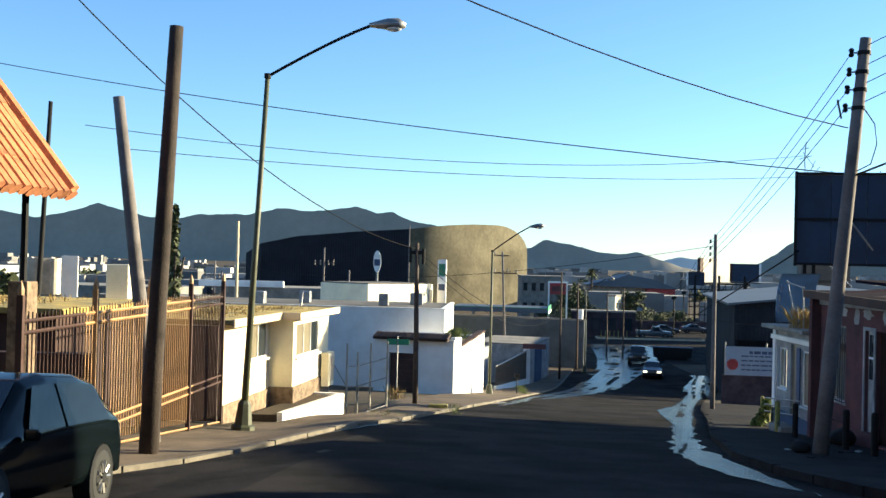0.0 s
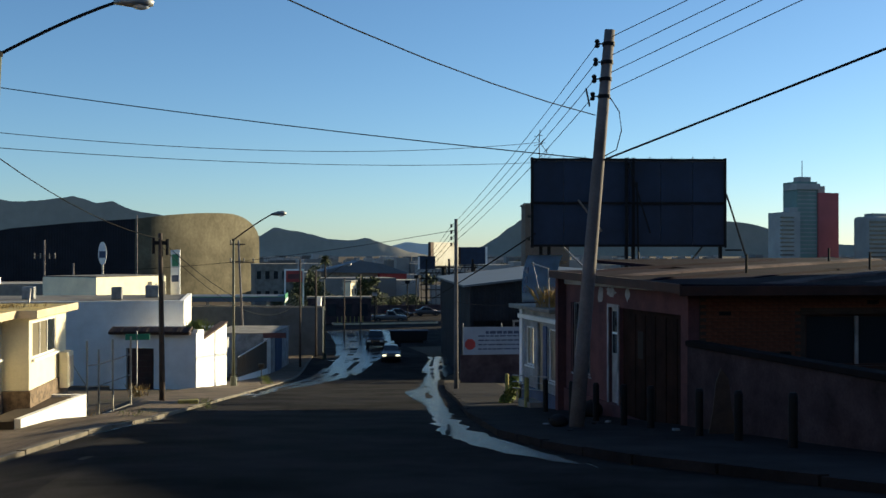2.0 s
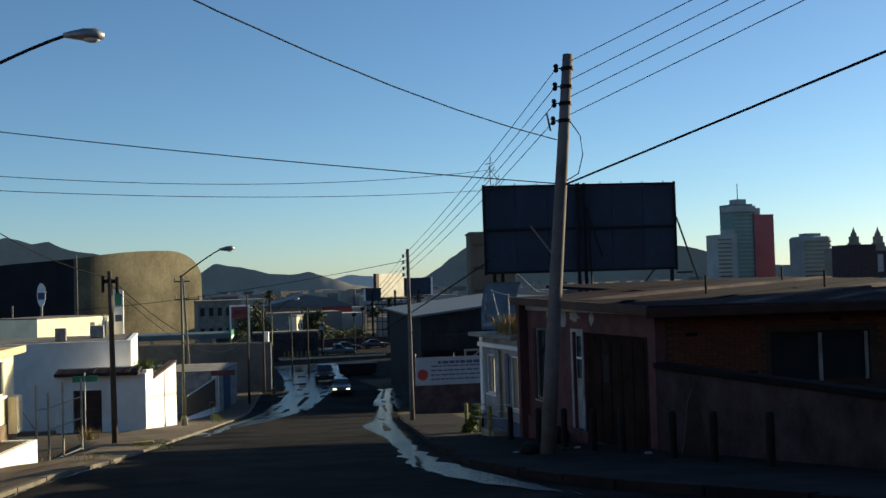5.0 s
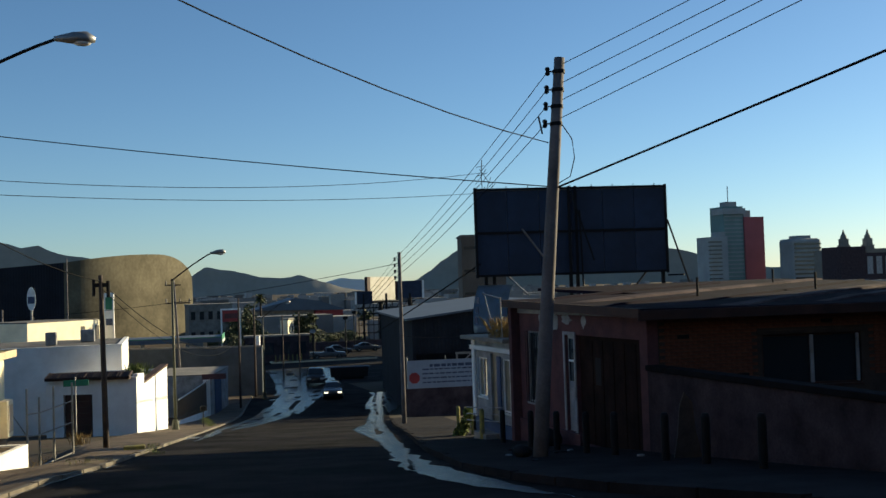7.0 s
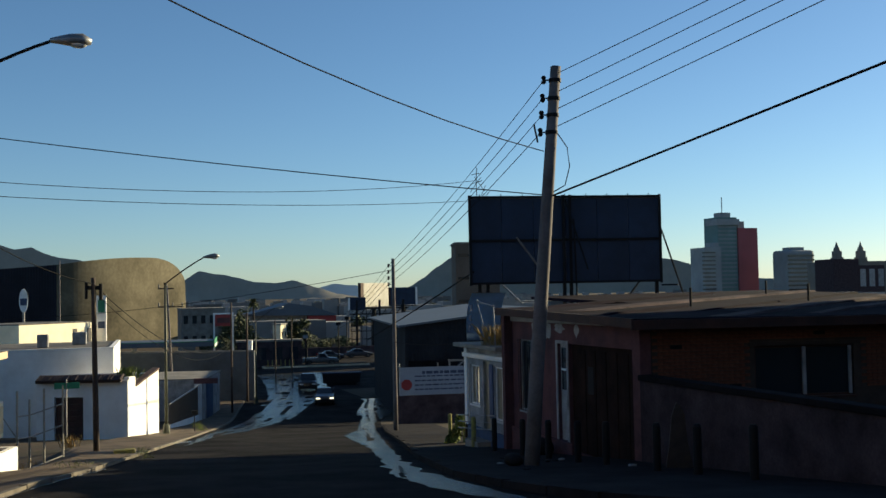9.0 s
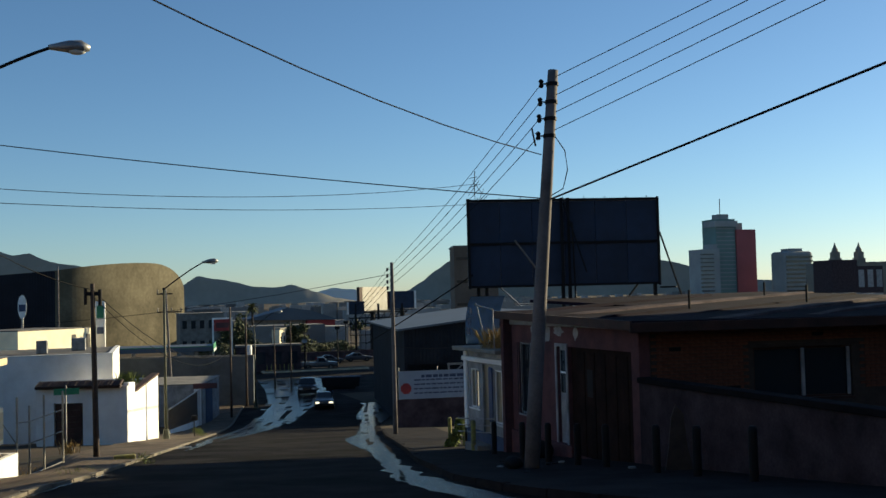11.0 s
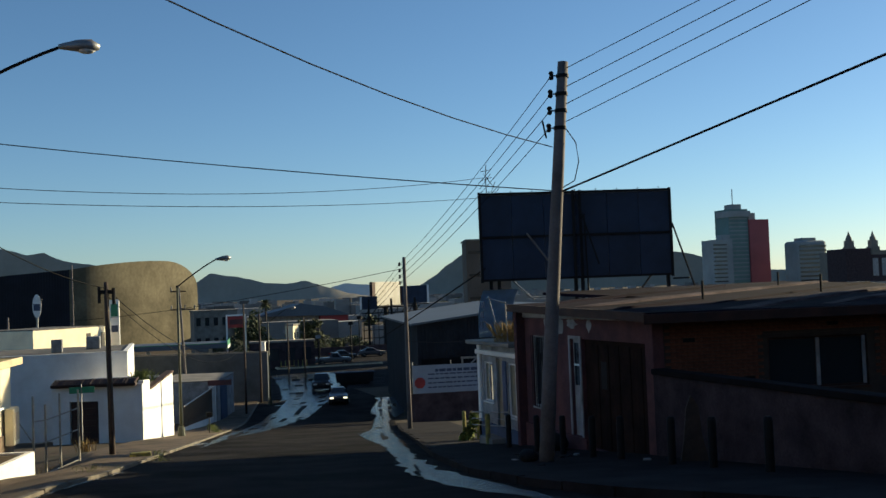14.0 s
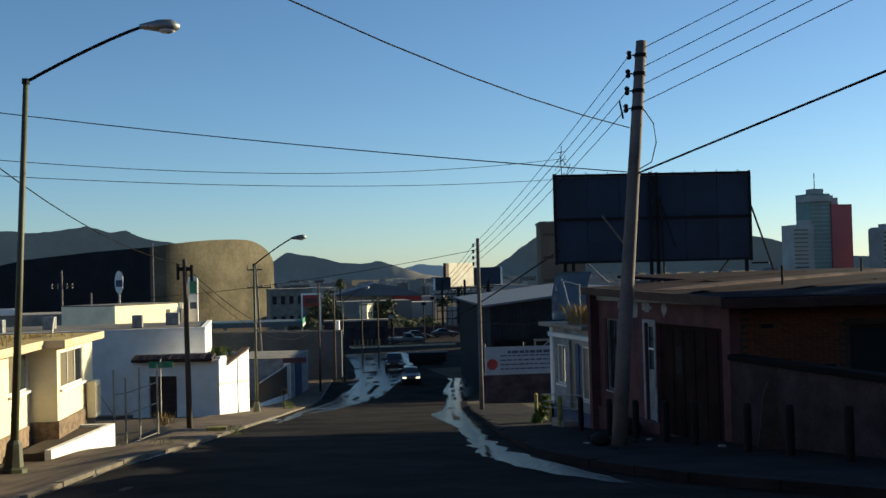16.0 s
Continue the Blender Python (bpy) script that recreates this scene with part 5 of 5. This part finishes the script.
tuft("weed_tuft", -3.0, 33.5, ground_z(-3, 33.5) + 0.05, 160, 0.14, 0.5, DRYGRASS, "dry weeds along the terrace wall", "plant", 0.6, 0.03, 2.0)
single("painted_kerb_stone", box(-0.55, 0.1, 34.6, 34.9, -3.4, -2.92, 0.04), YELLOW_KERB, "yellow painted kerb stone beside the dark pole", "kerb stone")

for k, (x, y) in enumerate(((8.6, 21.9), (8.9, 22.2), (8.3, 21.6), (7.2, 21.6), (8.0, 23.5), (9.1, 19.2), (7.0, 19.6))):
    bit = single("litter", box(-0.06, 0.07, -0.05, 0.05, 0, 0.025 + 0.01 * (k % 3), 0.008), PALE if k % 2 else BLACK, "scrap of litter lying on the pavement", "litter", "scattered litter")
    bit.matrix_world = pose(x, y, ground_z(x, y) + 0.135, 0, 0, 37 * k)
for x, y, r in ((9.45, 24.6, 0.3), (9.5, 25.2, 0.24), (7.25, 20.95, 0.2)):
    bag = bmesh.new()
    bmesh.ops.create_icosphere(bag, subdivisions=2, radius=r)
    for v in bag.verts:
        v.co *= 1 + 0.25 * noise.noise(v.co * 6 + Vector((x, y, 0)))
        v.co.z = max(v.co.z * 0.75, -0.6 * r)
    ob = single("rubbish_bag", bag, BLACK, "crumpled black rubbish bag against the house", "bag", "rubbish bags", smooth=True)
    ob.matrix_world = pose(x, y, ground_z(x, y) + 0.13 + 0.6 * r)
mb = thing("post_box", pose(4.15, 61.5, ground_z(4.15, 61.5) + 0.09), "small dark box on a thin pavement post", "post box")
part("post", tube([(0, 0, 0), (0, 0, 0.9)], 0.03, 6), BLACK, mb)
part("box", box(-0.15, 0.15, -0.12, 0.12, 0.9, 1.15, 0.02), BLACK, mb)

# billboard, seen from behind
bb = thing("billboard", pose(14.06, 42.88, 0, 0, 0, -11.2), "dark back of a large roadside billboard on steel legs", "billboard")
W = 8.45
for k in range(2):
    for j in range(6):
        part("panel", box(0.05 + j * 1.395, 0.05 + j * 1.395 + 1.375, 0, 0.05, 2.08 + k * 1.83, 2.08 + k * 1.83 + 1.8, 0.006), BOARD, bb)
part("face", box(0.02, W - 0.02, 0.08, 0.11, 2.06, 5.74), PALE, bb, "pale printed front side")
for z in (2.04, 3.87, 5.72):
    part("rail", box(0, W, -0.09, -0.003, z, z + 0.1, 0.01), BLACK, bb)
for x in (0.0, 4.05, 4.35, W - 0.12):
    part("stile", box(x, x + 0.12, -0.14, -0.091, 2.0, 5.85, 0.01), BLACK, bb)
for x in (0.4, 0.75, 4.1, 4.4, 8.2):
    part("leg", box(x, x + 0.14, 0.12, 0.26, -5.0, 5.6, 0.01), BLACK, bb)
for a, b in (((1.9, -0.9, 4.0), (3.0, -0.3, 2.7)), ((4.2, -0.2, 5.6), (4.9, -1.1, 2.6)), ((8.45, -0.1, 4.3), (9.0, -1.4, 1.2)), ((6.8, -0.1, 1.3), (7.5, 0.1, 2.1)), ((1.4, 0.1, 2.05), (2.2, -0.4, 1.2)), ((4.55, -0.2, 4.8), (4.6, -0.3, 1.2)), ((8.4, -0.1, 1.9), (9.0, -0.5, 1.9))):
    part("strut", tube([a, b], 0.04, 6), STEEL if a[0] < 2 else BLACK, bb)
for k in range(9):
    part("bolt", tube([(0.5 + 0.93 * k, -0.02, 5.8), (0.5 + 0.93 * k, -0.02, 5.9)], 0.02, 5), BLACK, bb)
an = thing("aerial", pose(14.45, 42.8, 5.75), "crooked metal aerial on the billboard top", "aerial")
part("mast", tube([(0, 0, 0), (-0.03, 0, 0.7), (0.02, 0, 1.3)], 0.018, 6), BLACK, an)
for a, b in (((-0.25, 0, 0.6), (0.25, 0, 0.75)), ((-0.3, 0, 0.25), (0.2, 0, 0.9)), ((-0.1, 0, 0.9), (0.35, 0, 0.3)), ((0.2, 0, 0.1), (0.4, 0, 0.55)), ((-0.2, 0.1, 1.0), (0.1, -0.1, 1.05)), ((0.3, 0, 0.0), (0.6, 0, 0.3))):
    part("arm", tube([a, b], 0.014, 5), BLACK, an)

# banner, shed and the blocks below
ban = thing("banner", pose(18.03, 68.46, 0, 0, 0, -7), "long white vinyl banner with blue writing and a red disc", "banner")
part("sheet", box(0, 5.6, 0, 0.03, -5.0, -3.15), BANNER, ban)
for k, (a, b) in enumerate(((1.5, 4.4), (1.0, 5.1), (1.0, 4.8), (1.0, 5.2), (1.0, 4.9))):
    z = -3.45 - 0.29 * k
    x = a
    while x < b:
        w = random.uniform(0.16, 0.5)
        part("bar", box(x, min(x + w, b), -0.008, -0.001, z - (0.16 if k == 0 else 0.06), z + 0.03), INK, ban)
        x += w + 0.07
dsk = bmesh.new()
bmesh.ops.create_cone(dsk, cap_ends=True, segments=8, radius1=0.38, radius2=0.38, depth=0.03)
dsk.transform(Matrix.Translation((0.45, -0.03, -4.3)) @ Matrix.Rotation(radians(90), 4, "X") @ Matrix.Rotation(radians(22.5), 4, "Z"))
part("red_disc", dsk, RED, ban)
part("base_wall", box(-0.2, 6.2, 0.05, 0.25, -8, -5.0, 0.02), PLASTER, ban)
for x in (0.0, 2.6, 5.5):
    part("post", tube([(x, 0.12, -7), (x, 0.12, -2.9)], 0.04, 6), STEEL, ban)
shed = thing("shed", pose(20.4, 75, -0.15, 0, 0, -10), "dark open-fronted shed with a sloping sheet roof", "shed")
part("roof", solid([(-0.6, -0.55), (-0.6, -0.4), (9.5, 0.75), (9.5, 0.6)], "y", -0.5, 31), BLUEROOF, shed)
part("wall", box(-0.1, 0.1, 0, 30.5, -8.5, -0.55), SHED, shed)
part("wall", solid([(0.1, -3.0), (0.1, -0.55), (9, 0.5), (9, -3.0)], "y", 0, 0.2), SHED, shed)
part("wall", box(0.1, 9, 30.3, 30.5, -8.5, -0.5), SHED, shed)
part("beam", box(3.0, 8.6, -0.3, -0.2, -3.1, -2.95), STEEL, shed)
part("brace", tube([(3.2, -0.25, -3.9), (4.2, -0.25, -3.05)], 0.05, 6), STEEL, shed)
for x in (3.1, 8.5):
    part("column", box(x - 0.06, x + 0.06, -0.3, -0.18, -8, -3.1), STEEL, shed)


def block(name, x, y, w, d, top, material, label, floors, cols, yaw=0.0, base=None, wmat=None, inset=0.12, win=(0.55, 0.5)):
    """A far building with recessed-looking rows of windows on its two seen sides."""
    base = ground_z(x, y) - 0.5 if base is None else base
    t = thing(name, pose(x, y, 0, 0, 0, yaw), label, "building")
    part("wall", box(0, w, 0, d, base, top), material, t)
    part("roof", box(-0.15, w + 0.15, -0.15, d + 0.15, top, top + 0.25), CONCRETE, t)
    fh, cw = (top - max(base, -8)) / max(floors, 1), w / max(cols, 1)
    if floors * cols <= 90:
        for i in range(floors):
            for j in range(cols):
                a, z = (j + 0.5 - win[0] / 2) * cw, top - (i + 0.5 + win[1] / 2) * fh
                part("window", box(a, a + cw * win[0], -0.05, -0.005, z, z + fh * win[1]), wmat or GLASS, t)
    return t


block("brown_tower_block", 49.6, 150, 6.5, 8, 9.0, mat("brown_block", (0.16, 0.12, 0.09), 0.9, 0.2, 0.2, 3, 0.1), "brown office block partly hidden by the billboard", 5, 1, -14, win=(0.9, 0.12))
# added behind the shed so that its shadow covers the crossing
block("depot", 39, 112, 24, 29, -1.2, PLASTER, "long dark depot building beyond the shed", 1, 6, -6)
block("low_block", 14.0, 205, 8, 10, -0.4, CONCRETE, "grey two-storey block with dark windows", 2, 5, 0, win=(0.5, 0.4))
block("low_block", 60, 190, 14, 10, -3.4, PALE, "pale low flat-roofed building", 2, 5, 0)
block("dark_shed", 17.8, 152.5, 9.0, 2.4, -4.65, PLASTER, "low dark building before the cream block", 1, 4, -6)
block("low_block", 24.65, 157, 2.5, 1.2, -2.5, CREAM, "small sunlit cream block near the crossing", 2, 2, 60, win=(0.3, 0.3))
block("low_block", -30, 90, 9, 6, -1.8, PALE, "low pale building behind the yards", 1, 4, -10)
block("low_block", -48, 110, 20, 9, -1.6, CONCRETE, "low grey building behind the yards", 1, 6, -10)
rr = thing("red_roof_hall", pose(44.5, 255, 0), "long hall with a red fascia and pale blue roof", "hall")
part("wall", box(2.9, 9.7, 0, 10, -9, -3.1), RED, rr)
part("roof", solid([(-11.5, -2.4), (-4.5, -0.75), (-1.8, 0.1), (3.6, -0.7), (10, -2.9), (10, -3.1), (-11.5, -2.7)], "y", -0.4, 12), BLUEROOF, rr)
part("wall", box(-11, 2.89, 2, 10, -9, -2.75), PALE, rr)


def far_board(x, y, w, z0, z1, material, label, yaw):
    t = thing("far_billboard", pose(x, y, 0, 0, 0, yaw), label, "billboard")
    part("panel", box(0, w, 0, 0.4, z0, z1, 0.03), material, t)
    part("walkway", box(-0.3, w + 0.3, -0.7, -0.05, z0 - 0.3, z0 - 0.12), BLACK, t)
    part("mast", tube([(w * 0.5, 0.6, -8.5), (w * 0.5, 0.6, z0 + 0.5)], 0.4, 10), BLACK, t)
    part("side", box(-1.1, -0.01, -0.1, 0.5, z0, z1), RUST, t)
    return t


far_board(46.7, 196, 9.75, -0.55, 3.95, SILVER, "bright silvery far billboard catching the sun", 46)
dark_board = far_board(57.4, 216, 5.2, -0.46, 3.15, BOARD, "dark far billboard with a bright edge", -12)
part("bright_edge", box(5.2, 5.6, -0.15, 0.5, -0.5, 3.2), WHITE, dark_board)

# steel gantry, posts, median and parked cars beyond the crossing
gan = thing("sign_gantry", pose(43.0, 186, -8.4), "dark lattice steel gantry beneath the far billboards", "gantry")
for x in (0, 4.2, 8.6):
    part("post", box(x - 0.16, x + 0.16, -0.16, 0.16, 0, 9.2), BLACK, gan)
for z in (5.6, 6.6, 7.6):
    part("beam", box(-1.2, 9.6, -0.1, 0.1, z, z + 0.22), BLACK, gan)
for k in range(8):
    part("brace", tube([(-1 + 1.3 * k, 0, 5.7), (0.2 + 1.3 * k, 0, 7.7)], 0.07, 5), BLACK, gan)
part("bright_edge", box(-1.5, -1.25, -0.2, 0.2, 7.4, 9.6), WHITE, gan)
part("sign_box", box(-1.24, 1.6, -0.15, 0.15, 7.4, 9.7), BOARD, gan)
for k in range(12):
    part("upright", box(-0.9 + 0.9 * k, -0.8 + 0.9 * k, 0.3, 0.4, 0, (6.5, 8.2, 5.2, 7.7)[k % 4]), BLACK, gan)
for z in (2.2, 3.6, 4.6):
    part("beam", box(-1.0, 9.4, 0.28, 0.42, z, z + 0.14), BLACK, gan)
for x, y, h in ((27, 150, 4.5), (30, 165, 5.5), (33.5, 158, 6.0), (38, 172, 6.5), (24, 160, 5.0), (41, 150, 6.8)):
    sp = thing("street_post", pose(x, y, ground_z(x, y)), "thin dark post beyond the crossing", "post", "far posts")
    part("shaft", tube([(0, 0, 0), (0, 0, h)], 0.09, 6), BLACK, sp)
    part("head", box(-0.35, 0.35, -0.1, 0.1, h - 0.5, h, 0.03), BLACK if x > 28 else PALE, sp)
med = thing("median", pose(24, 150, ground_z(24, 150)), "raised median with a pale yellow kerb", "median")
part("kerb", box(-3, 12, -1.2, 1.2, 0, 0.25, 0.04), CREAM_TRIM, med)
part("soil", box(-2.7, 11.7, -1.0, 1.0, 0.25, 0.32), DIRT, med)
for k in range(7):
    part("delineator", box(-2.5 + 0.6 * k, -2.4 + 0.6 * k, -0.9, -0.8, 0.3, 1.2), YELLOW_KERB, med)
parked = car(pose(29.5, 152, ground_z(29, 152) + 0.02, 0, 0, 80), TRUCK, TRUCKGLASS, CARGREY, "grey pickup truck on the cross street", (-1.6, 1.6), 0.38, 1.9, name="pickup_truck")
for x, y, m_ in ((33.5, 164, CARBLACK), (39, 168, CARGREY), (24.5, 168, CARBLACK)):
    car(pose(x, y, ground_z(x, y) + 0.02, 0, 0, 86), SEDAN, SEDANGLASS, m_, "parked saloon car beyond the crossing", (-1.3, 1.3), 0.31, 1.74, name="saloon_car")
low = single("low_wall", box(14, 44, 176.2, 176.6, -8.6, -6.9, 0.03), PLASTER, "low dark wall beyond the crossing", "wall")
dump = thing("skip_container", pose(24.9, 117.5, ground_z(25, 117) + 0.02, 0, 0, -8), "dark steel skip at the corner", "container")
part("body", solid([(-2.0, 0.25), (2.0, 0.25), (2.1, 1.3), (-2.1, 1.3)], "y", -0.8, 0.8), BLACK, dump)
part("rim", box(-2.25, 2.25, -0.85, 0.85, 1.3, 1.38), BOARD, dump)
part("skid", box(-1.6, 1.6, -0.6, -0.45, 0, 0.25), BLACK, dump)
part("skid", box(-1.6, 1.6, 0.45, 0.6, 0, 0.25), BLACK, dump)

# towers on the horizon
tw = thing("tower", pose(575, 950, 0), "green and red office tower on the horizon", "tower")
part("shaft", box(27, 50, 0, 25, -20, 74), TOWERGREEN, tw)
part("red_face", box(50.01, 73, -2, 22, -20, 63), TOWERRED, tw)
part("crown", box(25.5, 52, -2, 20, 66, 72), TOWERGREY, tw)
part("roof_house", box(32, 44, 2, 14, 74, 79), TOWERGREY, tw)
part("roof_house", box(52, 60, 2, 14, 63, 70), TOWERGREY, tw)
part("mast", tube([(36, 5, 79), (36, 5, 95)], 0.5, 6), STEEL, tw)
part("wing", box(7, 26.9, -6, 20, -20, 43), TOWERGREY, tw)
part("roof_house", box(18, 27, -2, 10, 43, 48), TOWERGREY, tw)
for k in range(11):
    part("floor_band", box(4.7, 20, -6.3, -6.01, -4 + 4.1 * k, -2.6 + 4.1 * k), GLASS, tw)
for k in range(16):
    part("floor_band", box(28, 49, -0.4, -0.01, 2 + 4.1 * k, 3.2 + 4.1 * k), TOWERGREY, tw)
tw2 = thing("tower", pose(648, 900, 0), "grey round-cornered tower on the horizon", "tower")
part("shaft", box(0, 33, 0, 25, -20, 38, 3.0), TOWERGREY, tw2)
part("roof_house", box(8, 24, 5, 18, 38, 41), TOWERGREY, tw2)
for k in range(9):
    part("floor_band", box(1, 32, -0.5, -0.01, -2 + 4.2 * k, -0.4 + 4.2 * k), GLASS, tw2)
ch = thing("church", pose(549, 700, 0), "stone church with two bell towers on the horizon", "church")
part("nave", box(3, 60, 4, 40, -10, 21), STONE, ch)
for x in (0, 22.5):
    bt = part("bell_tower", box(x, x + 7, 0, 7, -10, 24), STONE, ch)
    part("belfry", box(x + 0.8, x + 6.2, 0.8, 6.2, 24, 29), STONE, bt)
    part("dome", tube([(x + 3.5, 3.5, 29), (x + 3.5, 3.5, 31), (x + 3.5, 3.5, 33), (x + 3.5, 3.5, 36.5)], [2.6, 2.3, 1.2, 0.15], 10), STONE, bt)
dk = thing("dark_block", pose(476, 610, 0), "dark windowless block before the church", "building")
part("wall", box(0, 20.5, 0, 20, -10, 20), PLASTER, dk)
part("annex", box(20.6, 42, 0, 18, -10, 15.5), PLASTER, dk)
for x in (21.5, 29.0, 36.5):
    part("panel", box(x, x + 4.5, -0.3, -0.01, 1, 13), PALE, dk)

# the town, as one mass of small far houses and trees
rng = random.Random(5)
bm = bmesh.new()
for k in range(900):
    y = 150 + 1500 * rng.random() ** 1.7
    x = y * (rng.uniform(-0.62, 0.85))
    if y < 300 and (-50 < x < 22 or 15 < x < 60 and y < 200):
        continue
    w, d, g = rng.uniform(5, 14), rng.uniform(5, 12), -8.6
    top = -8.3 + rng.uniform(2.6, 5.2) + (rng.uniform(0, 4) if rng.random() < 0.12 else 0) + y * 0.002
    bx(bm, x, x + w, y, y + d, g, top)
single("town_houses", bm, CITY, "crowd of small pale flat-roofed far houses", "houses", kind="stuff")


def leaf_mass(name, spots_, material, label, category, kind="", leaves=120, size=0.25):
    bm = bmesh.new()
    for x, y, z, rx, rz in spots_:
        for k in range(leaves):
            u, v, r = rng.uniform(0, 6.28), rng.uniform(-1, 1), rng.random() ** 0.5
            s = math.sqrt(1 - v * v) * r
            p = Vector((x + rx * s * math.cos(u), y + rx * s * math.sin(u), z + rz * v * r))
            a, b = Vector((rng.uniform(-1, 1), rng.uniform(-1, 1), rng.uniform(-1, 1))), Vector((rng.uniform(-1, 1), rng.uniform(-1, 1), rng.uniform(-1, 1)))
            q = size * rng.uniform(0.6, 1.4)
            bm.faces.new([bm.verts.new(w) for w in (p - a * q, p + b * q, p + a * q, p - b * q)])
    return single(name, bm, material, label, category, kind=kind)


far_trees = []
for k in range(170):
    y = 150 + 800 * rng.random() ** 1.6
    x = y * rng.uniform(-0.55, 0.8)
    if y < 300 and -60 < x < 22 or y < 190:
        continue
    far_trees.append((x, y, -8.3 + rng.uniform(2, 3.6), rng.uniform(2, 5), rng.uniform(1.6, 3.0)))
leaf_mass("far_trees", far_trees, LEAF, "dark green crowns of far town trees", "trees", "stuff", 140, 0.5)
near_low = [(17 + rng.uniform(0, 26), 178 + rng.uniform(0, 30), -7.2 + rng.uniform(-0.4, 1.0), rng.uniform(1.2, 2.6), rng.uniform(0.7, 1.5)) for k in range(22)]
leaf_mass("roadside_trees", near_low, LEAF, "dark shrubs and trees beyond the crossing", "trees", "stuff", 700, 0.12)

leaf_mass("green_plant", [(10.0, 33.0, ground_z(10, 33) + 0.4, 0.2, 0.3), (9.9, 33.2, ground_z(10, 33) + 0.25, 0.2, 0.2), (10.1, 32.8, ground_z(10, 33) + 0.8, 0.16, 0.25)], GREENTUFT, "leafy green shrub beside the shop steps", "plant", "stuff", 220, 0.06)


def tree(x, y, z, h, crown, label, size=0.3, n=14, slim=False):
    t = thing("tree", pose(x, y, z), label, "tree", "trees")
    part("trunk", tube([(0, 0, 0), (0.05, 0, h * 0.4), (0, 0.05, h * 0.75)], [h * 0.03, h * 0.022, h * 0.01], 8), WOODPOLE, t)
    for k in range(4):
        a = k * 1.57 + 0.4
        part("limb", tube([(0, 0, h * 0.4), (math.cos(a) * crown * 0.6, math.sin(a) * crown * 0.6, h * 0.7)], [h * 0.012, h * 0.005], 6), WOODPOLE, t)
    if slim:
        s = [(rng.uniform(-0.15, 0.15) * crown, rng.uniform(-0.15, 0.15) * crown, h * (0.12 + 0.86 * k / n), crown * (1.05 - 0.9 * k / n) * rng.uniform(0.8, 1.1), h / n * 1.1) for k in range(n)]
    else:
        s = [(rng.uniform(-1, 1) * crown * 0.7, rng.uniform(-1, 1) * crown * 0.7, h * rng.uniform(0.55, 1.0), crown * rng.uniform(0.35, 0.6), crown * rng.uniform(0.3, 0.5)) for k in range(n)]
    c = leaf_mass("crown", s, LEAF, "", "", "", 90, size)
    for key in ("label", "category", "group", "kind"):
        if key in c:
            del c[key]
    c.parent = t
    return t


def palm(x, y, z, h, label):
    t = thing("palm_tree", pose(x, y, z), label, "tree", "trees")
    part("trunk", tube([(0, 0, 0), (0.1, 0, h * 0.5), (0, 0, h)], [0.28, 0.2, 0.18], 8), WOODPOLE, t)
    bm = bmesh.new()
    for k in range(46):
        a, e = k * 2.4, -0.7 + 2.1 * (k / 46)
        prev = None
        for q in range(6):
            f = q / 5
            r = 1.7 * f * math.cos(e * 0.8)
            p = Vector((math.cos(a) * r, math.sin(a) * r, h + 1.6 * f * math.sin(e) - 0.6 * f * f))
            side = Vector((-math.sin(a), math.cos(a), 0)) * (0.26 * math.sin(3.0 * min(f + 0.08, 1)) + 0.02)
            now = [bm.verts.new(p - side), bm.verts.new(p + side)]
            if prev:
                bm.faces.new((prev[0], prev[1], now[1], now[0]))
            prev = now
    part("crown", bm, LEAF, t)
    return t


palm(30.8, 230, -8.5, 9.0, "far fan palm above the roofs")
tree(-12.3, 47, ground_z(-12, 47), 8.2, 0.75, "slim dark cypress behind the poles", 0.14, 16, True)
tree(-26.5, 60, ground_z(-26, 60), 5.6, 2.2, "bushy tree in the back yards", 0.28)
tree(-24.0, 52, ground_z(-24, 52), 5.2, 1.6, "bushy tree in the back yards", 0.25)
tree(18.5, 158, -8.3, 7.0, 2.4, "dark tree beside the shop sign", 0.2, 16)
tree(28.0, 160, -8.3, 6.6, 1.9, "brown-leaved tree behind the cream block", 0.2, 16)
tree(34.2, 40, ground_z(34, 40), 9.9, 0.8, "slim dark cypress beyond the sheet roof", 0.14, 16, True)

# bricks of the set-back house front, those nearest the street
brick_bm = box(0, 0.235, -0.02, 0.0, 0, 0.062)
brick_mesh = bpy.data.meshes.new("brick")
brick_bm.to_mesh(brick_mesh)
brick_mesh.materials.append(BRICK)
rest = bmesh.new()
n_brick = 0
for row in range(20):
    z = -0.5 + 0.072 * row
    x = 0.02 + (0.122 if row % 2 else 0.0)
    while x < 9.2:
        hole = any(a - 0.06 < x + 0.235 and x < b + 0.06 and c - 0.1 < z + 0.062 and z < d + 0.1 for a, b, c, d in BRICK_HOLES)
        if not hole:
            if n_brick < 290 and x < 6.2:
                o = new("brick", brick_mesh)
                o.parent = bh
                o.matrix_basis = pose(x, random.uniform(-0.004, 0.004), z)
                n_brick += 1
            else:
                bx(rest, x, x + 0.235, -0.02, 0.0, z, z + 0.062)
        x += 0.245
bricks = part("bricks", rest, BRICK, bh)
bricks["kind"] = "stuff"
